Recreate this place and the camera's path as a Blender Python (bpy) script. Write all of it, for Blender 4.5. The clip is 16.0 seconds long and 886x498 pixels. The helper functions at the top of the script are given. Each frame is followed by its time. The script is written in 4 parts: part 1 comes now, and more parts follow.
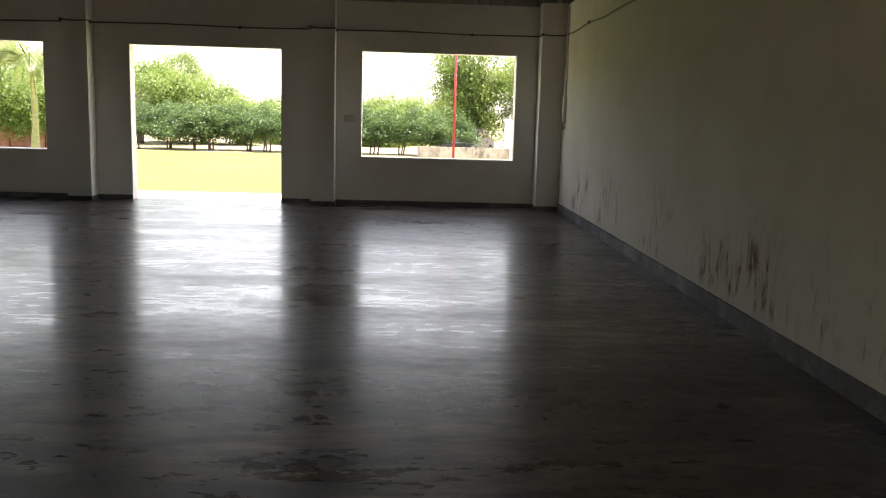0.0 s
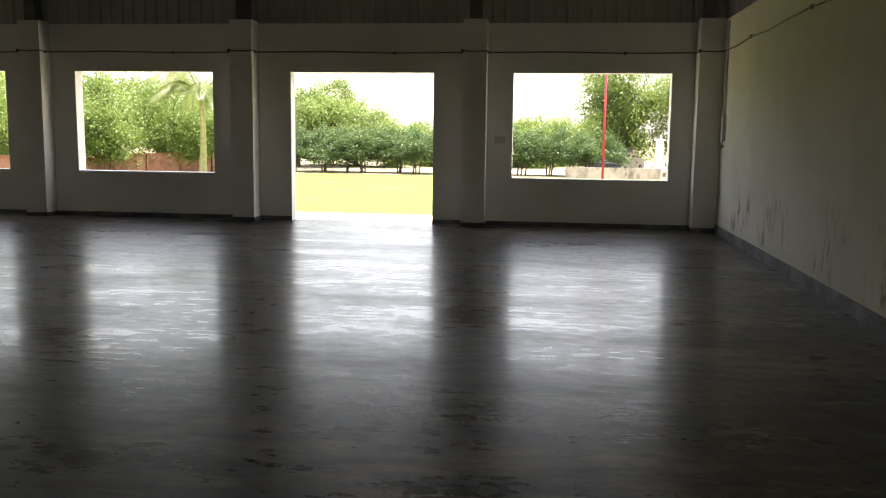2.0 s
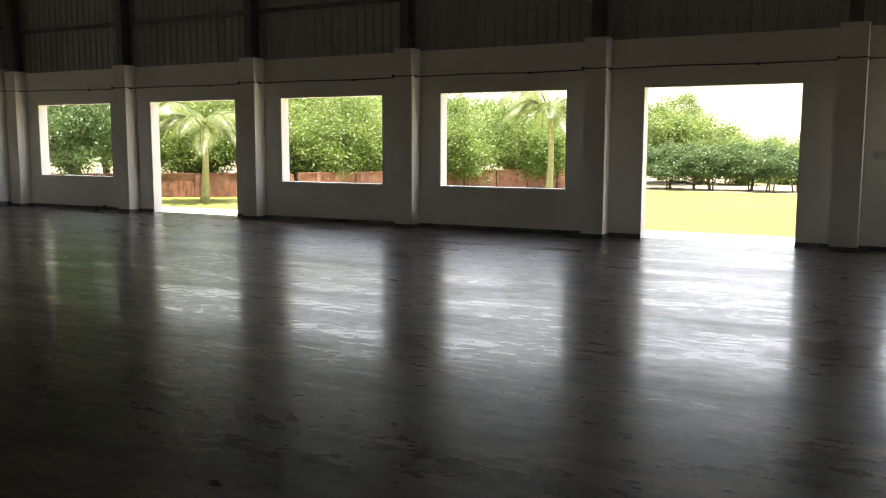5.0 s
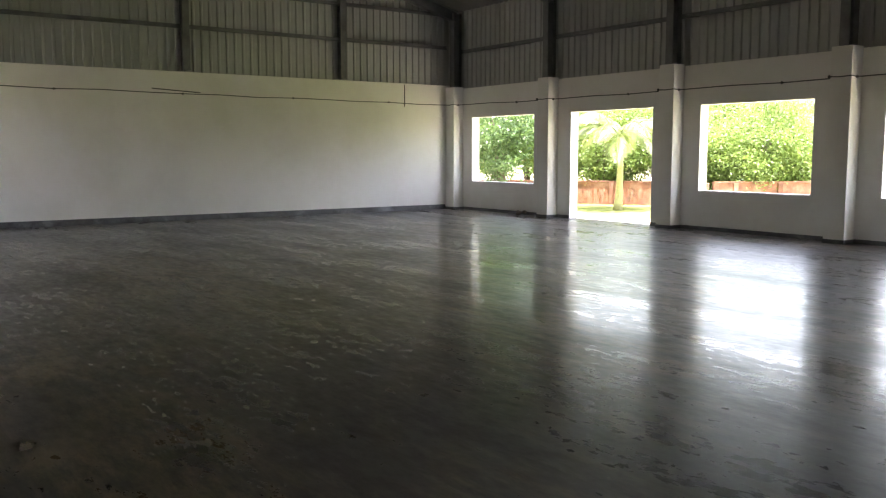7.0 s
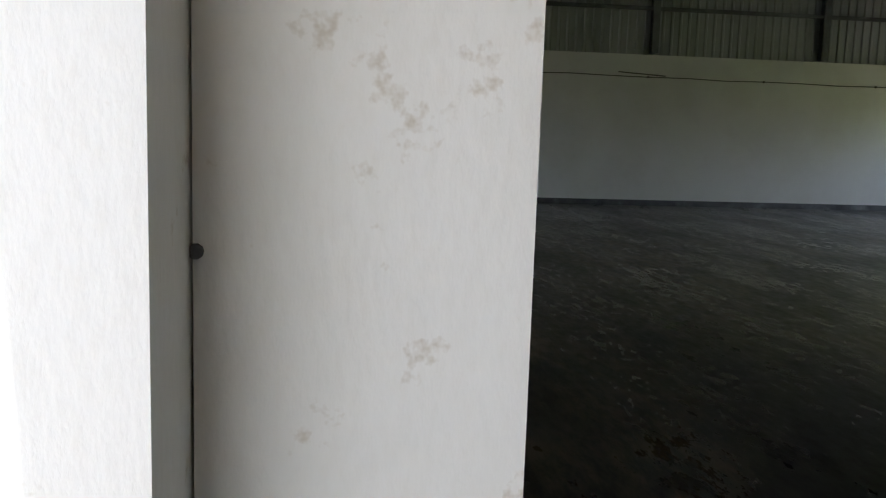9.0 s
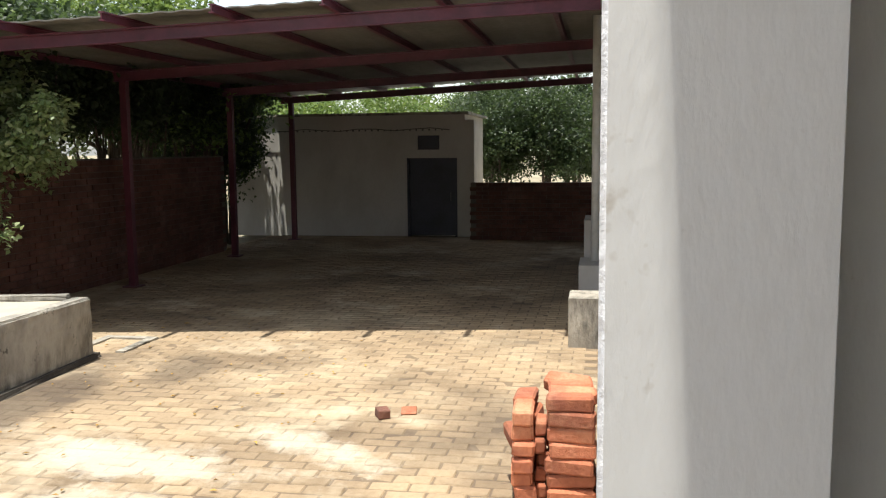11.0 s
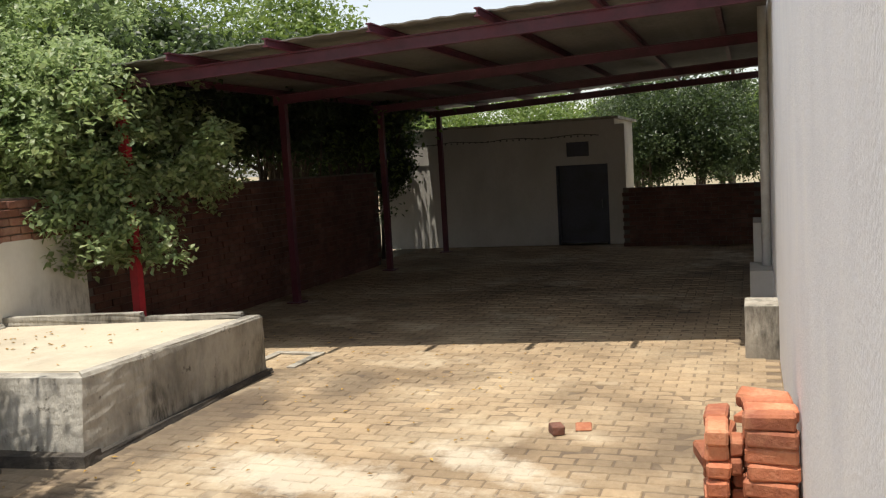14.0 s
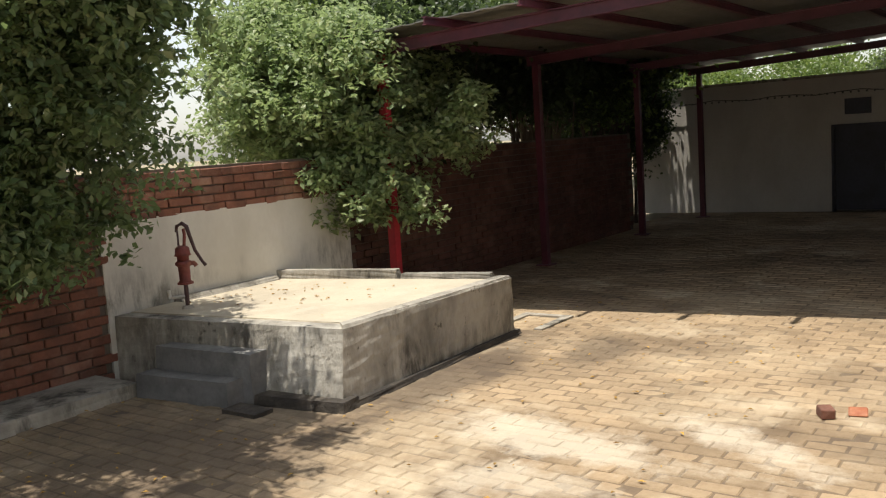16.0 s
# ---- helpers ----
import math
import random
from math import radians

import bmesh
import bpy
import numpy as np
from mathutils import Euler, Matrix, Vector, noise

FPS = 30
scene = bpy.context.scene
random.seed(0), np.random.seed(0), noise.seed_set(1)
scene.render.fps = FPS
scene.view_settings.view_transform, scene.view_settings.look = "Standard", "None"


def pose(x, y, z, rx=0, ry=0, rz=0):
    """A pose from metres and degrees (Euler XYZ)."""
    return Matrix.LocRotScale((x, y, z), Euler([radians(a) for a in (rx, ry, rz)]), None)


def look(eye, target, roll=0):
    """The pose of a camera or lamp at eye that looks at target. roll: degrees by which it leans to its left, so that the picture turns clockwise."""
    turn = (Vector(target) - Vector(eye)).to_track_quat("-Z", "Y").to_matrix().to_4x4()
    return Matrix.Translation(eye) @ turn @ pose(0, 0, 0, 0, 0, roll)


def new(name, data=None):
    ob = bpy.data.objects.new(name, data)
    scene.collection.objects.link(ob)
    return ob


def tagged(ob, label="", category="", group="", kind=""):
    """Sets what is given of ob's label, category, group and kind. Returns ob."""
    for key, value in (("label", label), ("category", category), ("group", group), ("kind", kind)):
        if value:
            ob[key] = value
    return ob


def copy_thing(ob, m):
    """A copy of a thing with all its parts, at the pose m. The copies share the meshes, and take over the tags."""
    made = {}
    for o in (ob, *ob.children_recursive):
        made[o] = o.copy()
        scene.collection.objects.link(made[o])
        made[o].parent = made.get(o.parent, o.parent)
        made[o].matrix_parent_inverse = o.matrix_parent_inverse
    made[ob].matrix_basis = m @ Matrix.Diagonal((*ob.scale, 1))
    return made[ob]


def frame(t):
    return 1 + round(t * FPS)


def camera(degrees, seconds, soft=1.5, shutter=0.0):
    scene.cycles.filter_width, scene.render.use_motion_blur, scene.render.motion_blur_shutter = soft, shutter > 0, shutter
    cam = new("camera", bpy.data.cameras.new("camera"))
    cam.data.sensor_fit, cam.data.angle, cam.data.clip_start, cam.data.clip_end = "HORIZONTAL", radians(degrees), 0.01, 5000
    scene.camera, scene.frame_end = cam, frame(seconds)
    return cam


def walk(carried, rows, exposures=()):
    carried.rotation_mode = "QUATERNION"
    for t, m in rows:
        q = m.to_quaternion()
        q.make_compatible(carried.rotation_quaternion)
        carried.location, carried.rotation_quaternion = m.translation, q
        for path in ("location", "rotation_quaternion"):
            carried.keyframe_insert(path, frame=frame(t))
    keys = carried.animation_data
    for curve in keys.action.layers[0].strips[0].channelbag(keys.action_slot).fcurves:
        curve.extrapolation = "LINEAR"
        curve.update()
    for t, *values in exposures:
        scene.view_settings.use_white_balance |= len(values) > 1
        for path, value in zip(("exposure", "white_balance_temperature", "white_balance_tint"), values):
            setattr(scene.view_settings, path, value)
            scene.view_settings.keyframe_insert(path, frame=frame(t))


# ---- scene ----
cam = camera(53.71, 16.0, 1.2)
# seconds, place, yaw, pitch, roll
PATH = [
    (0, -0.010, 0.014, 1.549, -2.59, -8.84, -1.58),
    (0.5, -0.027, 0.007, 1.548, -1.49, -8.45, -1.43),
    (1, -0.047, 0.010, 1.548, -0.27, -7.81, -1.41),
    (1.5, -0.074, 0.039, 1.547, 2.11, -7.54, -1.26),
    (2, -0.096, 0.087, 1.547, 6.83, -7.66, -0.69),
    (2.5, -0.085, 0.119, 1.548, 12.13, -7.62, -0.13),
    (3, -0.067, 0.147, 1.548, 15.12, -7.59, 0.12),
    (5.5, -0.363, 0.220, 1.546, 34.06, -6.71, -0.21),
    (6, -0.380, 0.246, 1.546, 40.32, -6.80, -0.09),
    (6.5, -0.422, 0.273, 1.547, 46.89, -6.52, 0.06),
    (7, -0.484, 0.294, 1.548, 55.09, -6.26, 0.03),
    (7.5, -0.567, 0.345, 1.549, 64.41, -6.07, 0.26),
    (8, -0.669, 0.312, 1.550, 72.20, -6.33, -0.03),
    (8.5, -1.055, 0.261, 1.552, 78.95, -7.38, -2.08),
    (9, -1.082, 0.149, 1.552, 83.39, -7.69, -1.83),
    (9.5, -1.099, 0.058, 1.550, 90.30, -7.79, -2.13),
    (10, -1.126, -0.060, 1.555, 95.63, -8.09, -1.47),
    (12.3, -1.109, -0.371, 1.550, 104.25, -5.06, 2.12),
    (12.5, -1.117, -0.383, 1.548, 105.40, -5.29, 2.30),
    (13, -1.094, -0.390, 1.556, 107.86, -6.51, 2.77),
    (13.5, -1.137, -0.398, 1.564, 109.05, -6.74, 3.29),
    (14, -1.200, -0.427, 1.562, 109.28, -5.62, 3.25),
    (14.5, -1.230, -0.435, 1.555, 110.25, -5.22, 3.57),
    (15, -1.269, -0.449, 1.557, 111.97, -5.97, 3.38),
    (15.5, -1.289, -0.461, 1.555, 117.53, -7.08, 3.76),
    (16, -1.304, -0.477, 1.539, 125.63, -7.00, 3.82),
]
EXPOSURES = [(0, 2.35, 7000, 16), (2, 2.25, 7000, 16), (3, 2.35, 7000, 16), (5.5, 2.25, 7000, 16), (6.5, 2.9, 6700, 17), (7, 3.6, 6500, 18), (7.5, 3.65, 6400, 17), (8, 2.75, 5950, 14),
    (8.5, 2.6, 5850, 11), (9, 2.2, 5850, 9), (9.5, 1.7, 5850, 9), (10, 1.15, 6000, 9), (10.4, 0.95, 6100, 9), (12.3, 0.38, 6500, 10), (16, 0.33, 6600, 11)]
walk(cam, [(t, pose(x, y, z, 90 + p, r, a)) for t, x, y, z, a, p, r in PATH], EXPOSURES)

# ---------------------------------------------------------------- light
SUN = Vector((0.16, -0.056, 1.0)).normalized()
world = bpy.data.worlds.new("world")
scene.world = world
world.use_nodes = True
wn = world.node_tree.nodes
sky = wn.new("ShaderNodeTexSky")
sky.sky_type, sky.sun_disc = "NISHITA", False
sky.sun_elevation = math.asin(SUN.z)
sky.sun_rotation = math.atan2(SUN.x, SUN.y)
sky.dust_density, sky.air_density = 1.2, 1.2
haze = wn.new("ShaderNodeHueSaturation")
haze.inputs["Saturation"].default_value = 0.42
world.node_tree.links.new(sky.outputs[0], haze.inputs["Color"])
world.node_tree.links.new(haze.outputs[0], wn["Background"].inputs[0])
wn["Background"].inputs[1].default_value = 0.15
sun = new("sun", bpy.data.lights.new("sun", "SUN"))
sun.data.energy, sun.data.angle, sun.data.color = 4.6, radians(0.6), (1.0, 0.95, 0.86)
sun.matrix_world = look(SUN * 40, (0, 0, 0))


# ---------------------------------------------------------------- materials
def ramp_between(nt, fac, lo, hi):
    n = nt.nodes.new("ShaderNodeMapRange")
    n.inputs[1].default_value, n.inputs[2].default_value = lo, hi
    nt.links.new(fac, n.inputs[0])
    return n.outputs[0]


def mixed(nt, fac, a, b):
    n = nt.nodes.new("ShaderNodeMix")
    n.data_type = "RGBA"
    for sock, v in ((n.inputs[0], fac), (n.inputs[6], a), (n.inputs[7], b)):
        if isinstance(v, (int, float)):
            sock.default_value = v
        elif isinstance(v, tuple):
            sock.default_value = (*v, 1)
        else:
            nt.links.new(v, sock)
    return n.outputs[2]


def noised(nt, scale, stretch=(1, 1, 1), detail=4.0, rough=0.6):
    geo = nt.nodes.new("ShaderNodeNewGeometry")
    mp = nt.nodes.new("ShaderNodeMapping")
    mp.inputs[3].default_value = stretch
    nz = nt.nodes.new("ShaderNodeTexNoise")
    nz.inputs["Scale"].default_value, nz.inputs["Detail"].default_value, nz.inputs["Roughness"].default_value = scale, detail, rough
    nt.links.new(geo.outputs["Position"], mp.inputs[0])
    nt.links.new(mp.outputs[0], nz.inputs[0])
    return nz.outputs[0]


def times(nt, a, b):
    n = nt.nodes.new("ShaderNodeMath")
    n.operation = "MULTIPLY"
    nt.links.new(a, n.inputs[0])
    if isinstance(b, (int, float)):
        n.inputs[1].default_value = b
    else:
        nt.links.new(b, n.inputs[1])
    return n.outputs[0]


def height_band(nt, lo, full, fade, hi):
    """1 between the heights full and fade, 0 outside lo and hi."""
    geo = nt.nodes.new("ShaderNodeNewGeometry")
    sep = nt.nodes.new("ShaderNodeSeparateXYZ")
    nt.links.new(geo.outputs["Position"], sep.inputs[0])
    return times(nt, ramp_between(nt, sep.outputs[2], lo, full), ramp_between(nt, sep.outputs[2], hi, fade))


def surface(name, base, dark, light=None, rough=0.8, fine=30.0, coarse=2.0, stretch=(1, 1, 1), bump=0.15, metal=0.0,
            rough_var=0.1, random=0.0, island=False, streak=None, spots=None, depth=0.01, specular=0.5, detail=6):
    """A node material: base with dark and light blotches at two scales, a bump, and optional streaks (colour, scale, low, high, heights) and spots (colour, scale, low, high)."""
    m = bpy.data.materials.new(name)
    m.use_nodes = True
    nt = m.node_tree
    p = nt.nodes["Principled BSDF"]
    a = noised(nt, coarse, stretch)
    b = noised(nt, fine, stretch, detail, 0.7 if detail > 6 else 0.6)
    col = mixed(nt, ramp_between(nt, a, 0.42, 0.68), base, dark)
    if light:
        col = mixed(nt, times(nt, ramp_between(nt, noised(nt, coarse * 0.63, stretch, 5, 0.65), 0.5, 0.7), 0.9), col, light)
    col = mixed(nt, times(nt, ramp_between(nt, b, 0.45, 0.75), 0.35), col, dark)
    if random:
        if island:
            src = nt.nodes.new("ShaderNodeNewGeometry").outputs["Random Per Island"]
        else:
            src = nt.nodes.new("ShaderNodeObjectInfo").outputs["Random"]
        hsv = nt.nodes.new("ShaderNodeHueSaturation")
        nt.links.new(ramp_between(nt, src, 0, 1), hsv.inputs["Value"])
        mr = hsv.inputs["Value"].links[0].from_node
        mr.inputs[3].default_value, mr.inputs[4].default_value = 1 - random, 1 + random
        nt.links.new(col, hsv.inputs["Color"])
        col = hsv.outputs[0]
    if streak:
        scol, sscale, lo, hi, band = streak
        f = ramp_between(nt, noised(nt, sscale, (1, 1, 0.28), 6, 0.72), lo, hi)
        f = times(nt, f, ramp_between(nt, noised(nt, 1.1, (1, 1, 1), 3), 0.42, 0.6))
        if band:
            f = times(nt, f, height_band(nt, *band))
        col = mixed(nt, f, col, scol)
    if spots:
        scol, sscale, lo, hi = spots
        col = mixed(nt, ramp_between(nt, noised(nt, sscale, (1, 1, 1), 5, 0.7), lo, hi), col, scol)
    nt.links.new(col, p.inputs["Base Color"])
    rr = nt.nodes.new("ShaderNodeMapRange")
    rr.inputs[1].default_value, rr.inputs[2].default_value = 0.28, 0.72
    rr.inputs[3].default_value, rr.inputs[4].default_value = rough - rough_var, rough + rough_var
    nt.links.new(b, rr.inputs[0])
    nt.links.new(rr.outputs[0], p.inputs["Roughness"])
    p.inputs["Metallic"].default_value = metal
    p.inputs["Specular IOR Level"].default_value = specular
    bp = nt.nodes.new("ShaderNodeBump")
    bp.inputs["Strength"].default_value, bp.inputs["Distance"].default_value = bump, depth
    nt.links.new(b, bp.inputs["Height"])
    nt.links.new(bp.outputs[0], p.inputs["Normal"])
    return m


def leafy(name, greens, through_col):
    """Leaves: a green of its own for each leaf, with light coming through."""
    m = bpy.data.materials.new(name)
    m.use_nodes = True
    nt = m.node_tree
    p = nt.nodes["Principled BSDF"]
    geo = nt.nodes.new("ShaderNodeNewGeometry")
    r = geo.outputs["Random Per Island"]
    col = mixed(nt, ramp_between(nt, r, 0.0, 0.55), greens[0], greens[1])
    col = mixed(nt, ramp_between(nt, r, 0.75, 0.98), col, greens[2])
    col = mixed(nt, times(nt, ramp_between(nt, noised(nt, 1.3), 0.4, 0.65), 0.5), col, greens[1])
    nt.links.new(col, p.inputs["Base Color"])
    p.inputs["Roughness"].default_value = 0.42
    p.inputs["Specular IOR Level"].default_value = 0.5
    tl = nt.nodes.new("ShaderNodeBsdfTranslucent")
    nt.links.new(mixed(nt, 0.5, col, through_col), tl.inputs[0])
    mx = nt.nodes.new("ShaderNodeMixShader")
    mx.inputs[0].default_value = 0.45
    nt.links.new(p.outputs[0], mx.inputs[1])
    nt.links.new(tl.outputs[0], mx.inputs[2])
    nt.links.new(mx.outputs[0], nt.nodes["Material Output"].inputs[0])
    return m


def polished_floor():
    """Dark polished cement: brown worn patches, pale trowel scuffs, an uneven gloss over a duller body."""
    m = bpy.data.materials.new("polished_concrete")
    m.use_nodes = True
    nt = m.node_tree
    p = nt.nodes["Principled BSDF"]
    col = mixed(nt, ramp_between(nt, noised(nt, 0.55, (0.6, 1, 1), 5, 0.6), 0.38, 0.66), (0.017, 0.017, 0.018), (0.036, 0.035, 0.033))
    worn = times(nt, ramp_between(nt, noised(nt, 0.42, (0.5, 1.1, 1), 6, 0.68), 0.46, 0.60), ramp_between(nt, noised(nt, 4.0, (0.4, 1.3, 1), 10, 0.75), 0.42, 0.58))
    col = mixed(nt, worn, col, (0.17, 0.135, 0.095))
    scuff = times(nt, ramp_between(nt, noised(nt, 2.1, (0.35, 1.6, 1), 9, 0.72), 0.54, 0.66), ramp_between(nt, noised(nt, 0.8), 0.40, 0.55))
    col = mixed(nt, times(nt, scuff, 0.6), col, (0.16, 0.145, 0.12))
    nt.links.new(col, p.inputs["Base Color"])
    fine = noised(nt, 9.0, (0.6, 1.2, 1), 8, 0.68)
    rr = nt.nodes.new("ShaderNodeMapRange")
    rr.inputs[1].default_value, rr.inputs[2].default_value = 0.40, 0.60
    rr.inputs[3].default_value, rr.inputs[4].default_value = 0.21, 0.45
    nt.links.new(mixed(nt, 0.4, noised(nt, 0.9, (0.4, 1.3, 1), 9, 0.72), fine), rr.inputs[0])
    nt.links.new(rr.outputs[0], p.inputs["Roughness"])
    p.inputs["Specular IOR Level"].default_value = 0.42
    p.inputs["Coat Weight"].default_value = 0.20
    nt.links.new(times(nt, rr.outputs[0], 0.36), p.inputs["Coat Roughness"])
    bp = nt.nodes.new("ShaderNodeBump")
    bp.inputs["Strength"].default_value, bp.inputs["Distance"].default_value = 0.045, 0.008
    nt.links.new(mixed(nt, 0.35, noised(nt, 2.4, (0.5, 1.2, 1), 5, 0.6), fine), bp.inputs["Height"])
    nt.links.new(bp.outputs[0], p.inputs["Normal"])
    return m


def patch(nt, col, colour, cx, cy, rx, ry, turn, lo=0.8, hi=1.15, amount=1.0, rag=1.1):
    """A stain or spill lying at a place on the ground, with a ragged edge."""
    geo = nt.nodes.new("ShaderNodeNewGeometry")
    mp = nt.nodes.new("ShaderNodeMapping")
    mp.vector_type = "TEXTURE"
    mp.inputs[1].default_value, mp.inputs[2].default_value, mp.inputs[3].default_value = (cx, cy, 0), (0, 0, radians(turn)), (rx, ry, 8.0)
    nt.links.new(geo.outputs["Position"], mp.inputs[0])
    ln = nt.nodes.new("ShaderNodeVectorMath")
    ln.operation = "LENGTH"
    nt.links.new(mp.outputs[0], ln.inputs[0])
    ad = nt.nodes.new("ShaderNodeMath")
    ad.operation = "MULTIPLY_ADD"
    nt.links.new(noised(nt, 2.6, (1, 1, 1), 9, 0.72), ad.inputs[0])
    ad.inputs[1].default_value = rag * 2.0
    ad.inputs[2].default_value = -rag
    sm = nt.nodes.new("ShaderNodeMath")
    nt.links.new(ln.outputs["Value"], sm.inputs[0])
    nt.links.new(ad.outputs[0], sm.inputs[1])
    return mixed(nt, times(nt, ramp_between(nt, sm.outputs[0], hi, lo), amount), col, colour)


def spills(m):
    """Dried cement spills, dark dirt, a dark patch and painted tree shade over the paving."""
    nt = m.node_tree
    sock = nt.nodes["Principled BSDF"].inputs["Base Color"]
    col = sock.links[0].from_socket
    pale, dirt_and_shade = (0.52, 0.455, 0.35), (0.085, 0.062, 0.042)
    col = patch(nt, col, dirt_and_shade, -6.2, -4.02, 1.5, 0.32, 2, 0.5, 1.3, 0.75)
    col = patch(nt, col, dirt_and_shade, -7.3, -3.45, 0.55, 0.35, 20, 0.4, 1.2, 0.6)
    # broad soft-edged dark patch beside the brick stack
    col = patch(nt, col, dirt_and_shade, -6.3, -0.85, 0.75, 0.42, 10, 0.3, 1.3, 0.62, 0.6)
    # painted shade of the near tree on the ground before the steps
    col = patch(nt, col, dirt_and_shade, -4.2, -4.6, 1.1, 1.0, 0, 0.4, 1.3, 0.7)
    col = patch(nt, col, pale, -5.35, -2.75, 0.30, 0.85, -8, 0.45, 1.2, 0.75, 1.9)
    col = patch(nt, col, pale, -5.75, -1.85, 0.20, 0.5, -25, 0.45, 1.2, 0.75, 1.9)
    col = patch(nt, col, pale, -4.75, -2.75, 0.25, 0.5, 10, 0.4, 1.2, 0.6, 1.9)
    nt.links.new(col, sock)


M = {}
M["floor"] = polished_floor()
M["wall"] = surface("white_limewash", (0.80, 0.79, 0.76), (0.73, 0.715, 0.67), None, 0.85, 40, 0.8, (1, 1, 1), 0.12)
M["stained"] = surface("stained_limewash", (0.66, 0.64, 0.56), (0.58, 0.56, 0.48), None, 0.85, 40, 0.8, (1, 1, 1), 0.12,
                       streak=((0.15, 0.09, 0.035), 9, 0.50, 0.62, (0.12, 0.25, 0.55, 0.95)))
M["jamb"] = surface("worn_white_paint", (0.74, 0.73, 0.70), (0.66, 0.64, 0.59), None, 0.75, 60, 2.0, (1, 1, 0.4), 0.15,
                    spots=((0.36, 0.28, 0.17), 6.5, 0.61, 0.76))
M["plaster"] = surface("rough_grey_plaster", (0.82, 0.82, 0.83), (0.77, 0.77, 0.785), (0.86, 0.855, 0.84), 0.92, 60, 3.0, (1, 1, 0.8), 0.5, depth=0.01)
M["skirt"] = surface("cement_skirting", (0.12, 0.122, 0.125), (0.06, 0.06, 0.06), (0.24, 0.25, 0.25), 0.6, 22, 3, (1, 1, 1), 0.2)
M["sheet"] = surface("painted_steel_sheet", (0.40, 0.41, 0.40), (0.32, 0.33, 0.33), None, 0.5, 18, 1.2, (1, 1, 0.3), 0.05)
M["steel"] = surface("grey_painted_steel", (0.16, 0.165, 0.17), (0.10, 0.10, 0.11), None, 0.5, 30, 3, (1, 1, 1), 0.05)
M["roof_under"] = surface("dull_roof_sheet", (0.22, 0.22, 0.215), (0.15, 0.15, 0.15), None, 0.6, 18, 1.2, (1, 1, 1), 0.05)
M["wire"] = surface("dark_conduit", (0.10, 0.10, 0.095), (0.05, 0.05, 0.05), None, 0.6, 60, 8)
M["plastic"] = surface("pale_plastic", (0.62, 0.61, 0.57), (0.5, 0.49, 0.45), None, 0.45, 60, 8)
M["plat"] = surface("stained_platform_cement", (0.40, 0.37, 0.31), (0.20, 0.185, 0.155), (0.56, 0.53, 0.46), 0.92, 22, 3.2, (1, 1, 0.55), 0.8, depth=0.02,
                    streak=((0.055, 0.05, 0.04), 4.2, 0.44, 0.60, None), spots=((0.11, 0.10, 0.08), 7.0, 0.60, 0.68))
M["damp"] = surface("damp_black_cement", (0.055, 0.046, 0.036), (0.028, 0.024, 0.02), (0.12, 0.10, 0.075), 0.9, 25, 5, (1, 1, 1), 0.8, depth=0.015)
M["concrete"] = surface("weathered_concrete", (0.40, 0.365, 0.30), (0.21, 0.19, 0.155), (0.52, 0.48, 0.40), 0.9, 30, 2.6, (1, 1, 0.7), 0.5, depth=0.015,
                        streak=((0.06, 0.054, 0.042), 3.5, 0.46, 0.62, None))
M["slab"] = surface("dusty_slab", (0.50, 0.44, 0.33), (0.38, 0.33, 0.25), (0.58, 0.52, 0.41), 0.95, 40, 1.6, (1, 1, 1), 0.4, spots=((0.14, 0.12, 0.06), 2.6, 0.68, 0.76))
M["step"] = surface("grey_cement", (0.20, 0.195, 0.185), (0.12, 0.118, 0.11), (0.28, 0.275, 0.255), 0.9, 40, 4, (1, 1, 1), 0.4)
M["paver"] = surface("dusty_brick_paver", (0.36, 0.265, 0.16), (0.17, 0.12, 0.072), (0.46, 0.37, 0.245), 0.95, 26, 0.8, (1, 1, 1), 0.9, spots=((0.47, 0.385, 0.265), 0.75, 0.55, 0.68), random=0.13, depth=0.012)
M["paver_far"] = surface("dusty_brick_paving", (0.36, 0.265, 0.16), (0.17, 0.12, 0.072), (0.46, 0.37, 0.245), 0.95, 26, 0.8, (1, 1, 1), 0.9, spots=((0.47, 0.385, 0.265), 0.75, 0.55, 0.68), random=0.13, island=True, depth=0.012)
M["joint"] = surface("sandy_joint", (0.20, 0.145, 0.09), (0.09, 0.065, 0.045), (0.40, 0.32, 0.21), 1.0, 26, 0.8, (1, 1, 1), 0.5, spots=((0.42, 0.34, 0.23), 0.75, 0.55, 0.68))
for k in ("paver", "paver_far", "joint"):
    spills(M[k])
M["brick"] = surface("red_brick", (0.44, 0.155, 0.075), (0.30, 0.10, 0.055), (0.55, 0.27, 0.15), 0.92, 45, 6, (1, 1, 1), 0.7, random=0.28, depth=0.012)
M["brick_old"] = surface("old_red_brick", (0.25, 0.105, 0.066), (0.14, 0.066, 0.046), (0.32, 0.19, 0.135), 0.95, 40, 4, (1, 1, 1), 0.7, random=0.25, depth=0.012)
# old brick again, with the shed's shade painted into a darker colour
M["brick_far"] = surface("old_brick_shaded", (0.15, 0.066, 0.048), (0.08, 0.04, 0.032), (0.20, 0.11, 0.08), 0.95, 40, 4, (1, 1, 1), 0.7, random=0.22, island=True, depth=0.012)
M["mortar"] = surface("grey_mortar", (0.17, 0.14, 0.11), (0.09, 0.075, 0.06), None, 1.0, 40, 3, (1, 1, 1), 0.5)
